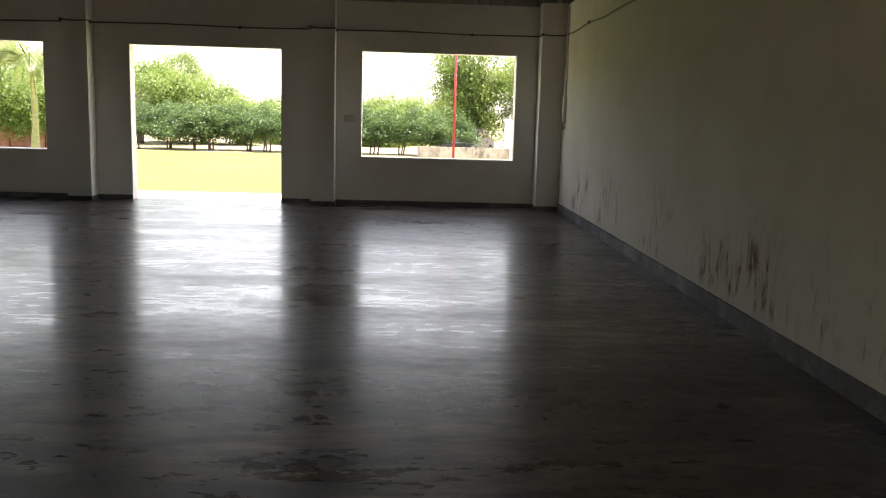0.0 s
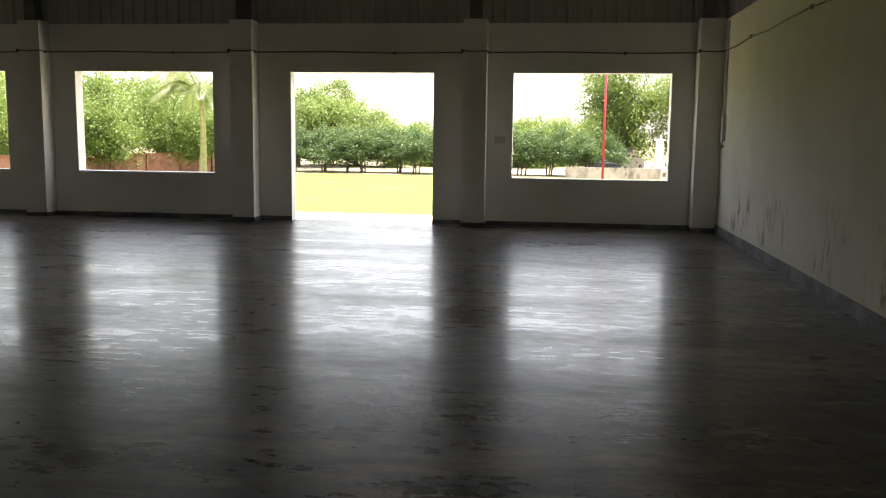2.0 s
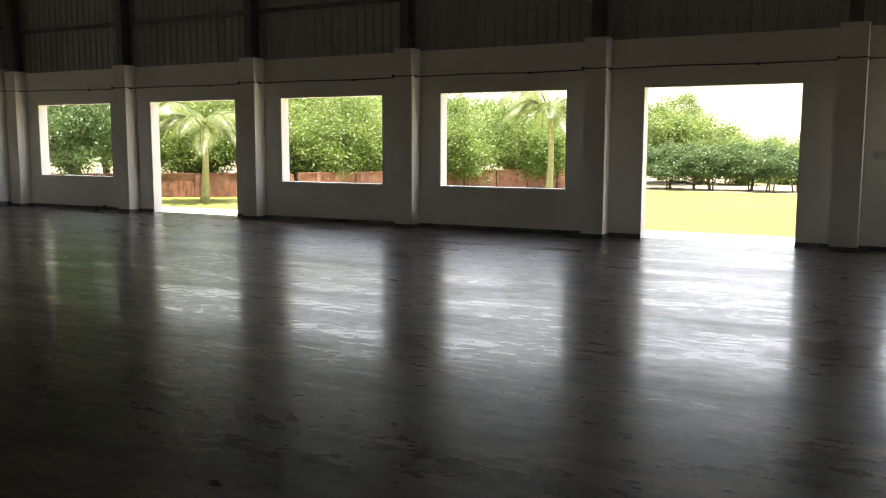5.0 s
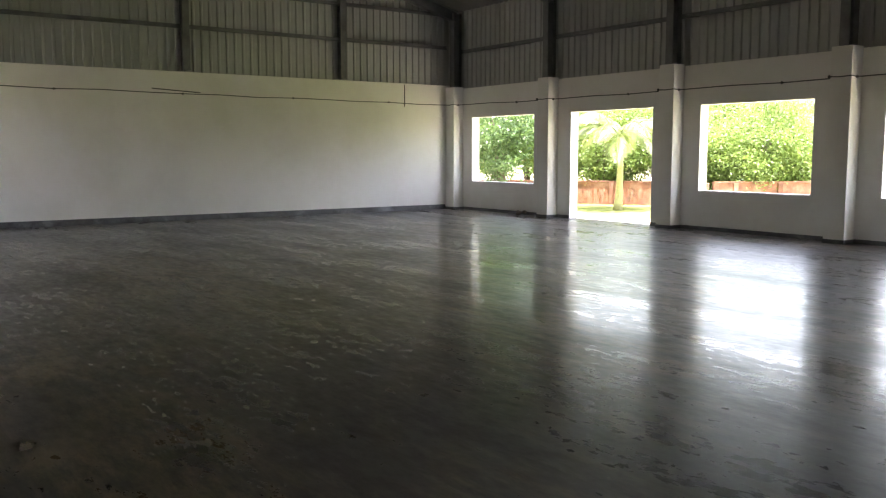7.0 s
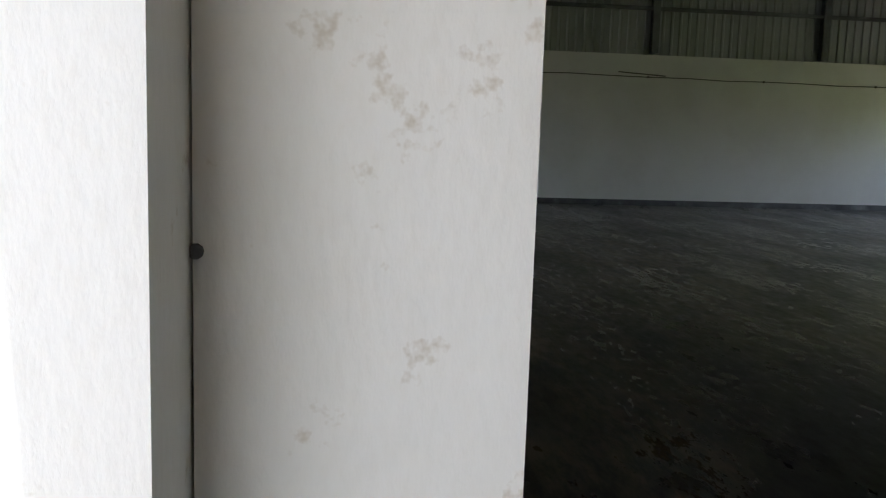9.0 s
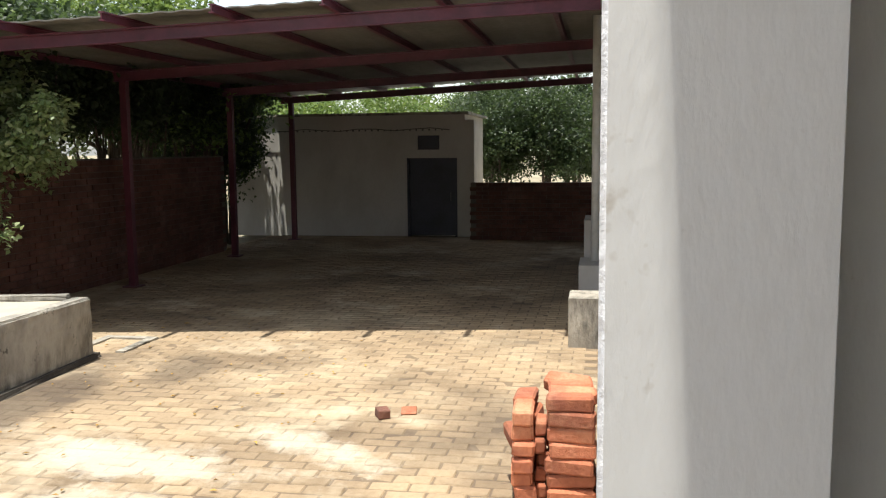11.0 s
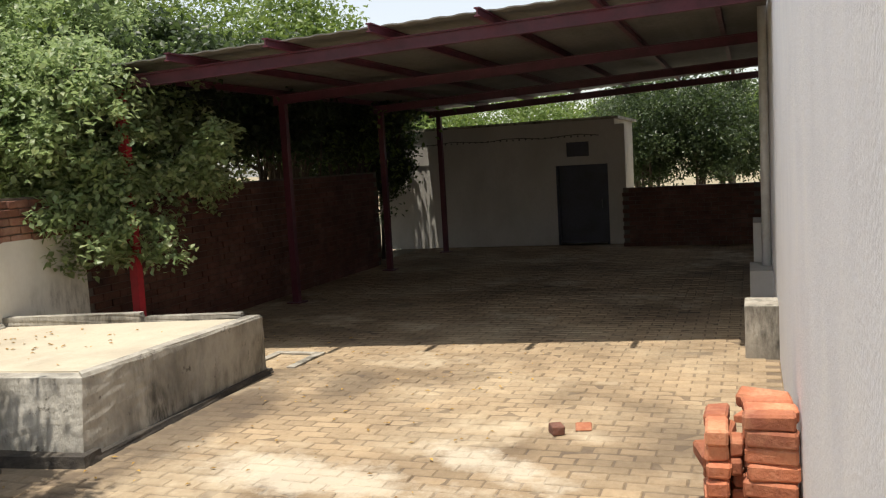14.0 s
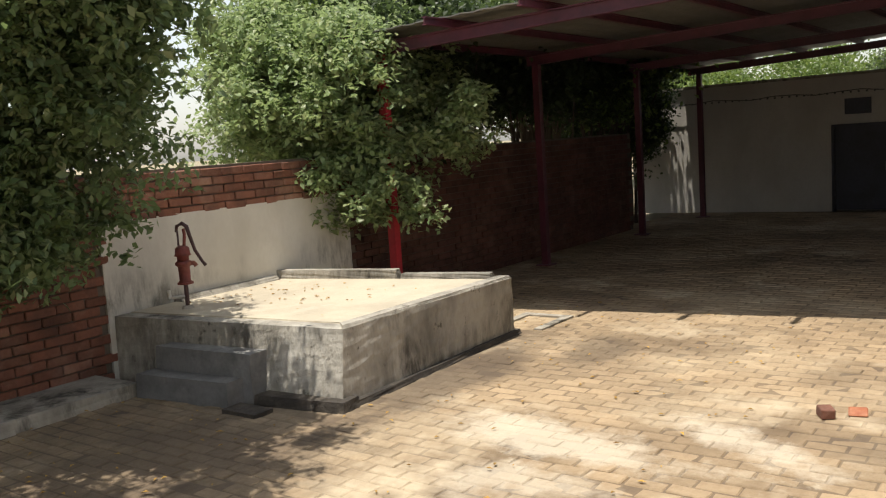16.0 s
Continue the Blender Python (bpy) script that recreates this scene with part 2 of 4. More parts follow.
M["whitewall"] = surface("damp_whitewash", (0.70, 0.67, 0.60), (0.58, 0.55, 0.48), None, 0.9, 30, 1.6, (1, 1, 0.6), 0.3,
                         streak=((0.13, 0.115, 0.085), 5, 0.45, 0.6, (0.2, 0.33, 0.45, 0.75)))
M["roomwall"] = surface("cream_render", (0.55, 0.52, 0.47), (0.45, 0.42, 0.37), None, 0.9, 30, 1.2, (1, 1, 0.6), 0.2)
M["maroon"] = surface("maroon_painted_steel", (0.12, 0.026, 0.042), (0.07, 0.018, 0.028), None, 0.5, 30, 4, (1, 1, 1), 0.08)
M["redpost"] = surface("red_painted_steel", (0.45, 0.03, 0.045), (0.30, 0.02, 0.03), None, 0.45, 30, 4, (1, 1, 1), 0.08)
M["awning"] = surface("shed_roof_sheet", (0.20, 0.19, 0.165), (0.15, 0.145, 0.125), None, 0.7, 20, 1.5, (1, 1, 1), 0.08)
M["door"] = surface("dark_blue_steel", (0.045, 0.045, 0.065), (0.03, 0.03, 0.04), None, 0.5, 20, 3, (1, 1, 1), 0.06)
M["pump"] = surface("rusty_maroon_iron", (0.24, 0.055, 0.045), (0.13, 0.035, 0.03), (0.32, 0.12, 0.08), 0.6, 50, 14, (1, 1, 1), 0.3)
M["pumpdark"] = surface("dark_iron", (0.085, 0.04, 0.04), (0.05, 0.025, 0.025), None, 0.5, 50, 14, (1, 1, 1), 0.3)
M["lawn"] = surface("mown_lawn", (0.125, 0.145, 0.025), (0.10, 0.125, 0.02), (0.16, 0.165, 0.035), 1.0, 60, 0.5, (1, 1, 1), 0.6)
M["earth"] = surface("dry_earth", (0.30, 0.25, 0.16), (0.20, 0.17, 0.10), (0.36, 0.32, 0.2), 1.0, 20, 0.3, (1, 1, 1), 0.5)
M["bark"] = surface("grey_brown_bark", (0.13, 0.10, 0.075), (0.07, 0.055, 0.04), None, 0.95, 25, 5, (1, 1, 0.2), 0.8)
M["palmbark"] = surface("pale_palm_stem", (0.36, 0.34, 0.15), (0.25, 0.24, 0.11), None, 0.8, 25, 5, (1, 1, 3), 0.4)
M["leaf"] = leafy("broad_leaf", ((0.17, 0.245, 0.11), (0.29, 0.37, 0.17), (0.48, 0.51, 0.30)), (0.40, 0.50, 0.19))
# darker greens: the near tree's shaded side is put into its colour
M["leaf_mid"] = leafy("glossy_leaf_shaded", ((0.10, 0.155, 0.075), (0.16, 0.225, 0.10), (0.33, 0.37, 0.20)), (0.26, 0.36, 0.11))
# greens darkened so that backlight and shade sit in the leaf colour
M["leaf_shade"] = leafy("shaded_leaf", ((0.03, 0.05, 0.022), (0.05, 0.075, 0.03), (0.11, 0.14, 0.06)), (0.10, 0.15, 0.04))
M["leaf_bright"] = leafy("sunny_leaf", ((0.09, 0.15, 0.035), (0.14, 0.21, 0.055), (0.24, 0.30, 0.10)), (0.28, 0.36, 0.08))
M["hedge"] = leafy("hedge_leaf", ((0.045, 0.085, 0.035), (0.07, 0.125, 0.045), (0.12, 0.18, 0.07)), (0.14, 0.22, 0.05))
M["palm"] = leafy("palm_leaf", ((0.10, 0.14, 0.05), (0.15, 0.19, 0.07), (0.24, 0.25, 0.12)), (0.25, 0.3, 0.08))
M["litter"] = surface("dry_leaf", (0.42, 0.26, 0.05), (0.25, 0.13, 0.03), None, 0.8, 50, 20, random=0.3, island=True)
M["white"] = surface("white_paint", (0.74, 0.74, 0.72), (0.66, 0.66, 0.64), None, 0.7, 30, 2)
M["carbody"] = surface("dark_car_paint", (0.05, 0.06, 0.08), (0.04, 0.045, 0.06), None, 0.3, 20, 3, bump=0.0)
M["glass"] = surface("dark_glass", (0.02, 0.025, 0.03), (0.02, 0.02, 0.025), None, 0.1, 20, 3, bump=0.0, rough_var=0.02)
M["tyre"] = surface("tyre_rubber", (0.025, 0.025, 0.025), (0.02, 0.02, 0.02), None, 0.8, 20, 3)


# ---------------------------------------------------------------- building helpers
def mesh_from(name, verts, faces, mat, smooth=False):
    me = bpy.data.meshes.new(name)
    me.from_pydata(verts, [], faces)
    me.materials.append(mat)
    if smooth:
        me.polygons.foreach_set("use_smooth", [True] * len(me.polygons))
    me.update()
    return me


def part(name, bm, mat, parent=None, label="", bevel=0.0, smooth=False):
    """Links a bmesh as one mesh object, under a thing or a part if one is given."""
    if bevel:
        bmesh.ops.bevel(bm, geom=[e for e in bm.edges if len(e.link_faces) == 2 and e.calc_face_angle(0) > 0.6], offset=bevel, segments=2, affect="EDGES", profile=0.6)
    bmesh.ops.recalc_face_normals(bm, faces=bm.faces)
    me = bpy.data.meshes.new(name)
    bm.to_mesh(me)
    bm.free()
    me.materials.append(mat)
    if smooth:
        for f in me.polygons:
            f.use_smooth = True
    ob = new(name, me)
    if parent:
        ob.parent = parent
    return tagged(ob, label)


def thing(name, label, category, group="", at=(0, 0, 0), kind=""):
    ob = new(name)
    ob.empty_display_size = 0.1
    ob.location = at
    return tagged(ob, label, category, group, kind)


def add_box(bm, lo, hi):
    vs = [bm.verts.new((x, y, z)) for x in (lo[0], hi[0]) for y in (lo[1], hi[1]) for z in (lo[2], hi[2])]
    for f in ((0, 1, 3, 2), (4, 6, 7, 5), (0, 4, 5, 1), (2, 3, 7, 6), (0, 2, 6, 4), (1, 5, 7, 3)):
        bm.faces.new([vs[i] for i in f])
    return vs


def boxes(*pairs):
    bm = bmesh.new()
    for lo, hi in pairs:
        add_box(bm, lo, hi)
    return bm


def add_tube(bm, pts, radii, n=8, cap=True):
    """A tube along pts with a radius at each point."""
    rings = []
    for i, p in enumerate(pts):
        p = Vector(p)
        d = (Vector(pts[min(i + 1, len(pts) - 1)]) - Vector(pts[max(i - 1, 0)])).normalized()
        s = d.cross(Vector((0.31, 0.95, 0.1)) if abs(d.z) > 0.5 else Vector((0, 0, 1))).normalized()
        u = s.cross(d)
        rings.append([bm.verts.new(p + (s * math.cos(a) + u * math.sin(a)) * radii[i]) for a in (math.tau * k / n for k in range(n))])
    for a, b in zip(rings, rings[1:]):
        for k in range(n):
            bm.faces.new((a[k], a[(k + 1) % n], b[(k + 1) % n], b[k]))
    if cap:
        bm.faces.new(rings[0][::-1])
        bm.faces.new(rings[-1])


def tube(pts, radii, n=8):
    bm = bmesh.new()
    add_tube(bm, pts, radii if isinstance(radii, (list, tuple)) else [radii] * len(pts), n)
    return bm


def structure(name, bm, mat, label="", bevel=0.0):
    return tagged(part(name, bm, mat, None, label, bevel), kind="structure")


# ---------------------------------------------------------------- the hall
YF, YB, YOUT = 14.64, 0.40, -0.245      # inner face of the long wall, inner and outer face of the back wall
XR, XL = 2.58, -20.45
TOP, SILL, HEAD = 3.30, 0.78, 2.505
GROUND = -0.12
TH = 0.24
OPENINGS = [("window", -0.689, 1.841), ("door", -4.43, -2.003), ("window", -8.272, -5.794), ("window", -12.038, -9.563), ("door", -15.79, -13.283), ("window", -19.66, -17.10)]
COLUMNS = [-1.30, -5.18, -8.90, -12.66, -16.42]

structure("floor", boxes(((XL - 0.2, YOUT + 0.03, -0.14), (XR + 0.2, YF + TH - 0.01, 0.0))), M["floor"], "dark polished concrete hall floor with scuffs")

bm = bmesh.new()
edge = XR + 0.2
for kind, a, b in OPENINGS:
    add_box(bm, (b, YF, 0), (edge, YF + TH, TOP))
    add_box(bm, (a, YF, HEAD), (b, YF + TH, TOP))
    if kind == "window":
        add_box(bm, (a, YF, 0), (b, YF + TH, SILL))
    edge = a
add_box(bm, (XL - 0.2, YF, 0), (edge, YF + TH, TOP))
structure("wall_north", bm, M["wall"], "whitewashed long wall with wide unglazed openings")
structure("wall_east", boxes(((XR, YB - 0.6, 0), (XR + 0.2, YF, TOP))), M["stained"], "whitewashed side wall with brown damp stains")
structure("wall_west", boxes(((XL - 0.2, YB - 0.6, 0), (XL, YF, TOP + 0.09))), M["wall"], "plain whitewashed end wall")
# back wall with the doorway that the walker stands in
JX, JO, DR = -2.18, -1.945, 0.50
# the gap from -20.2 to -17.0 is unseen, added to light the west wall
structure("wall_south", boxes(((JO - 0.35, YOUT, GROUND), (JO - 0.003, YOUT + 0.006, TOP + 0.4)), ((-17.0, YOUT, GROUND), (JO - 0.35, YB - 0.02, TOP + 0.4)), ((XL - 0.2, YOUT, GROUND), (-20.2, YB - 0.02, TOP + 0.4)), ((-20.2, YOUT, TOP), (-17.0, YB - 0.02, TOP + 0.4))), M["plaster"], "rough grey plastered outer wall", 0.004)
structure("wall_south_east", boxes(((DR, YOUT, GROUND), (XR + 0.2, YB, TOP + 0.4))), M["plaster"], "rough grey plastered outer wall", 0.004)
structure("wall_south_head", boxes(((JO - 0.35, YOUT + 0.009, 2.55), (DR, YB - 0.003, TOP + 0.4))), M["plaster"], "plastered head over the doorway")
bm = boxes(((JO - 0.35, -0.03, -0.13), (JX, YB, 2.55)))
structure("door_1_jamb_inner", bm, M["jamb"], "worn white painted inner door jamb", 0.008)
bm = boxes(((JO - 0.35, YOUT + 0.006, -0.13), (JO, -0.033, 2.55)))
structure("door_1_jamb_outer", bm, M["jamb"], "chipped white painted outer door jamb with dirt", 0.008)
# small bolt hole plate on the jamb
bm = tube([(JX - 0.01, -0.026, 1.395), (JX + 0.005, -0.026, 1.395)], 0.010, 10)
tagged(part("bolt_socket", bm, M["wire"], None), "rusty round bolt socket in the white jamb", "bolt socket")

for i, x in enumerate(COLUMNS + [2.39, XL + 0.19]):
    structure("column_%d" % (i + 1), boxes(((x - 0.19, YF - 0.32, 0), (x + 0.19, YF, TOP + 0.03))), M["wall"], "square whitewashed plaster column", 0.012)

# window ledges
for i, (kind, a, b) in enumerate(OPENINGS):
    if kind == "window":
        structure("window_%d_sill" % (i + 1), boxes(((a, YF + 0.01, SILL), (b, YF + TH + 0.03, SILL + 0.012))), M["white"], "white plastered window ledge", 0.003)

# skirting
bm = bmesh.new()
edge = XR
for kind, a, b in [o for o in OPENINGS if o[0] == "door"]:
    add_box(bm, (b, YF - 0.015, 0), (edge, YF, 0.075))
    edge = a
add_box(bm, (XL, YF - 0.015, 0), (edge, YF, 0.075))
for x in COLUMNS + [2.39, XL + 0.19]:
    add_box(bm, (x - 0.203, YF - 0.333, 0), (x + 0.203, YF - 0.0152, 0.07))
structure("baseboard_north", bm, M["skirt"], "dark cement skirting")
structure("baseboard_east", boxes(((XR - 0.022, YB, 0), (XR, YF - 0.35, 0.13))), M["skirt"], "dark cement skirting", 0.006)
structure("baseboard_west", boxes(((XL, YB, 0), (XL + 0.022, YF - 0.35, 0.13))), M["skirt"], "grey cement skirting", 0.006)


# upper cladding of ribbed sheet
def ribbed(a, b, z0, z1, pitch=0.2, rib=0.03, axis="x", at=0.0, out=1, gable=None):
    """A ribbed sheet from a to b along an axis; gable gives the height at a place along it."""
    prof = []
    n = int((b - a) / pitch)
    for k in range(n):
        u = a + k * pitch
        prof += [(u, 0), (u + pitch * 0.62, 0), (u + pitch * 0.72, rib), (u + pitch * 0.9, rib)]
    prof.append((b, 0))
    vs, fs = [], []
    for u, d in prof:
        top = gable(u) if gable else z1
        for z in (z0, top):
            vs.append((u, at + d * out, z) if axis == "x" else (at + d * out, u, z))
    for k in range(len(prof) - 1):
        fs.append((2 * k, 2 * k + 2, 2 * k + 3, 2 * k + 1))
    return vs, fs


def sheet_ob(name, args, label):
    vs, fs = ribbed(**args)
    ob = new(name, mesh_from(name, vs, fs, M["sheet"]))
    md = ob.modifiers.new("thickness", "SOLIDIFY")
    md.thickness, md.offset = 0.006, 0
    return tagged(ob, label, kind="structure")


EAVE, RIDGE, YM = 5.35, 7.4, 7.4
slope = lambda y: EAVE + (RIDGE - EAVE) * (1 - abs(y - YM) / (YF - YM + 0.25))
sheet_ob("cladding_north", dict(a=XL - 0.15, b=XR + 0.15, z0=TOP - 0.04, z1=EAVE + 0.1, axis="x", at=YF + 0.12, out=-1), "grey ribbed metal wall sheet")
sheet_ob("cladding_west", dict(a=YOUT, b=YF + 0.2, z0=TOP + 0.03, z1=0, axis="y", at=XL - 0.1, out=1, gable=slope), "grey ribbed metal wall sheet in the gable")
sheet_ob("cladding_east", dict(a=YOUT, b=YF + 0.2, z0=TOP - 0.05, z1=0, axis="y", at=XR + 0.1, out=-1, gable=slope), "grey ribbed metal wall sheet in the gable")
sheet_ob("cladding_south", dict(a=XL - 0.15, b=XR + 0.15, z0=TOP + 0.3, z1=EAVE + 0.1, axis="x", at=YOUT + 0.1, out=1), "grey ribbed metal wall sheet")
bm = bmesh.new()
for y0, z0, y1, z1 in ((YF + 0.3, EAVE + 0.0, YM, RIDGE + 0.05), (YM, RIDGE + 0.05, YOUT - 0.15, EAVE)):
    vs = [bm.verts.new(p) for p in ((XL - 0.3, y0, z0), (XR + 0.3, y0, z0), (XR + 0.3, y1, z1), (XL - 0.3, y1, z1))]
    vt = [bm.verts.new(v.co + Vector((0, 0, 0.05))) for v in vs]
    bm.faces.new(vs)
    bm.faces.new(vt[::-1])
    for k in range(4):
        bm.faces.new((vs[k], vs[(k + 1) % 4], vt[(k + 1) % 4], vt[k]))
structure("ceiling", bm, M["roof_under"], "dull grey pitched sheet roof")


def i_section(bm, p, q_, w, h, up):
    """An I-section between two points; up is the direction of its web."""
    p, q_, up = Vector(p), Vector(q_), Vector(up).normalized()
    d = (q_ - p).normalized()
    s = d.cross(up).normalized()
    up = s.cross(d)
    t, a, b = 0.006, w / 2, h / 2
    f = b - 2 * t
    prof = [(-a, -b), (a, -b), (a, -f), (t, -f), (t, f), (a, f), (a, b), (-a, b), (-a, f), (-t, f), (-t, -f), (-a, -f)]
    ends = [[bm.verts.new(o + s * u + up * v) for u, v in prof] for o in (p, q_)]
    for k in range(12):
        j = (k + 1) % 12
        bm.faces.new((ends[0][k], ends[0][j], ends[1][j], ends[1][k]))
    bm.faces.new(ends[0][::-1])
    bm.faces.new(ends[1])


for x in COLUMNS + [2.35, XL + 0.22]:
    bm = bmesh.new()
    i_section(bm, (x, YF - 0.14, TOP + 0.03), (x, YF - 0.14, EAVE - 0.05), 0.18, 0.26, (0, 1, 0))
    i_section(bm, (x, YF - 0.14, EAVE - 0.14), (x, YM, RIDGE - 0.16), 0.18, 0.28, (0, 0, 1))
    i_section(bm, (x, YM, RIDGE - 0.16), (x, 0.3, EAVE - 0.14), 0.18, 0.28, (0, 0, 1))
    tagged(part("steel_frame", bm, M["steel"]), "grey painted steel portal frame under the roof", "steel frame", "portal frames")
for y in (11.1, 7.08, 3.1):
    bm = bmesh.new()
    i_section(bm, (XL + 0.02, y, TOP + 0.12), (XL + 0.02, y, slope(y) - 0.05), 0.16, 0.18, (1, 0, 0))
    tagged(part("gable_post", bm, M["steel"]), "grey painted steel post in the gable wall", "post", "gable posts")


def girt(p, q_):
    bm = bmesh.new()
    i_section(bm, p, q_, 0.05, 0.09, (0, 0, 1))
    tagged(part("girt", bm, M["steel"]), "thin steel rail behind the wall sheet", "girt", "girts")


for z in (4.40, 5.28):
    girt((XL + 0.0, 0.5, z), (XL + 0.0, YF - 0.3, z))
girt((XL, YF + 0.06, 4.3), (XR, YF + 0.06, 4.3))


# conduit along the walls, with round boxes and clips
def conduit(label, pts, sag=0.012, drops=()):
    ob = thing("conduit", label, "conduit")
    way = []
    for a, b in zip(pts, pts[1:]):
        a, b = Vector(a), Vector(b)
        n = max(2, int((b - a).length / 0.9))
        for k in range(n):
            u = k / n
            p = a.lerp(b, u)
            way.append((p.x, p.y, p.z - sag * math.sin(k * 2.4) + 0.004 * math.sin(k * 5.1)))
    way.append(tuple(pts[-1]))
    part("pipe", tube(way, 0.011, 6), M["wire"], ob)
    for k in range(2, len(way) - 1, 3):
        x, y, z = way[k]
        bm = bmesh.new()
        bmesh.ops.create_icosphere(bm, subdivisions=1, radius=0.03, matrix=Matrix.Translation((x, y, z)))
        part("junction_box", bm, M["wire"], ob)
    for a, b in drops:
        part("drop_pipe", tube([a, b], 0.013, 6), M["wire"], ob)
    return ob


way = [(XR - 0.02, YF - 0.34, 2.83)]
for x in [2.2] + COLUMNS + [XL + 0.38]:
    if x == 2.2:
        way += [(2.2, YF - 0.34, 2.83), (2.185, YF - 0.015, 2.83)]
    elif x == XL + 0.38:
        way += [(x + 0.015, YF - 0.015, 2.86), (x, YF - 0.34, 2.86), (XL + 0.02, YF - 0.34, 2.86)]
    else:
        way += [(x + 0.205, YF - 0.015, 2.83), (x + 0.2, YF - 0.335, 2.83), (x - 0.2, YF - 0.335, 2.83), (x - 0.205, YF - 0.015, 2.83)]
conduit("thin dark conduit run along the long wall", way)
conduit("thin dark conduit run along the end wall", [(XL + 0.015, YF - 0.34, 2.86), (XL + 0.015, 0.6, 2.93)], 0.012,
        [((XL + 0.015, 12.97, 2.78), (XL + 0.015, 12.97, 3.35)), ((XL + 0.018, 7.4, 2.93), (XL + 0.018, 6.3, 2.99))])
conduit("dark conduit run along the stained side wall", [(XR - 0.015, YF - 0.33, 2.83), (XR - 0.015, 0.6, 2.9)], 0.02)
ob = thing("wall_switch_box", "narrow pale switch box with a dangling wire", "switch box")
part("box", boxes(((XR - 0.05, 13.95, 1.45), (XR, 14.08, 1.85))), M["plastic"], ob, bevel=0.008)
part("riser_pipe", tube([(XR - 0.02, 14.02, 1.85), (XR - 0.02, 14.02, 3.25)], 0.016, 8), M["plastic"], ob)
part("loose_wire", tube([(XR - 0.03, 14.0, 1.45), (XR - 0.05, 13.98, 1.36), (XR - 0.07, 13.9, 1.34), (XR - 0.03, 13.86, 1.38)], 0.008, 6), M["wire"], ob)
ob = thing("wall_switch", "small faded switch plate on the wall", "switch")
part("plate", boxes(((-0.98, YF - 0.012, 1.36), (-0.80, YF, 1.48))), M["plastic"], ob, bevel=0.003)
bm = bmesh.new()
for k in range(14):
    a = random.random() * 6.28
    p = Vector((-17.35 + 0.1 * math.cos(a), YF - 0.17 + 0.1 * math.sin(a), 0.02 + 0.07 * random.random()))
    bmesh.ops.create_icosphere(bm, subdivisions=1, radius=0.03 + 0.03 * random.random(), matrix=Matrix.Translation(p) @ Matrix.Diagonal((1.2, 1, 0.6, 1)))
tagged(part("rubble_heap", bm, M["mortar"]), "small dark heap of rubble on the floor", "rubble")

# ---------------------------------------------------------------- ground
structure("ground", boxes(((-400, -400, -1.0), (400, 400, -0.22))), M["earth"], "dry earth reaching the horizon")
structure("lawn", boxes(((-60, 16.7, -0.5), (60, 33.8, -0.15))), M["lawn"], "bright sunlit mown lawn")
structure("pavement_north", boxes(((-30, YF + TH - 0.01, -0.5), (12, 16.7, -0.05))), M["slab"], "pale concrete apron along the hall", 0.01)

# unseen pale ground, added to bounce daylight onto the west wall
structure("pavement_west", boxes(((-24, -2.6, -0.5), (-17.3, YOUT, -0.125))), M["slab"], "unseen pale slab added to bounce light into the end bay", 0.01)

# ---------------------------------------------------------------- plants
RNG = np.random.default_rng(7)


def leaf_mesh(name, centres, size, mat, droop=0.5, spread=0.3, per=14, shape=0.58):
    """Clumps of pointed leaves, each folded along its middle, round the given centres."""
    n = len(centres) * per
    c = np.repeat(np.asarray(centres), per, axis=0) + RNG.normal(0, spread, (n, 3)) * (1, 1, 0.8)
    d = RNG.normal(0, 1, (n, 3))
    d[:, 2] = d[:, 2] * 0.6 - droop * 1.3
    d /= np.linalg.norm(d, axis=1)[:, None]
    s = np.cross(d, RNG.normal(0, 0.5, (n, 3)) + (0, 0, 1))
    s /= np.linalg.norm(s, axis=1)[:, None]
    up = np.cross(s, d)
    ln = size * RNG.uniform(0.6, 1.25, (n, 1))
    w = ln * shape
    a, b = c, c + d * ln
    m = c + d * ln * 0.45
    verts = np.stack([a, m + s * w * 0.5 + up * w * 0.18, b, m - s * w * 0.5 + up * w * 0.18], 1).reshape(-1, 3)
    me = bpy.data.meshes.new(name)
    me.vertices.add(len(verts))
    me.vertices.foreach_set("co", verts.astype(np.float32).ravel())
    idx = np.arange(n)[:, None] * 4
    tri = np.concatenate([idx + (0, 1, 2), idx + (0, 2, 3)], 1).reshape(-1)
    me.loops.add(len(tri))
    me.loops.foreach_set("vertex_index", tri.astype(np.int32))
    me.polygons.add(n * 2)
    me.polygons.foreach_set("loop_start", np.arange(0, n * 6, 3, dtype=np.int32))
    me.update(calc_edges=True)
    me.materials.append(mat)
    return me


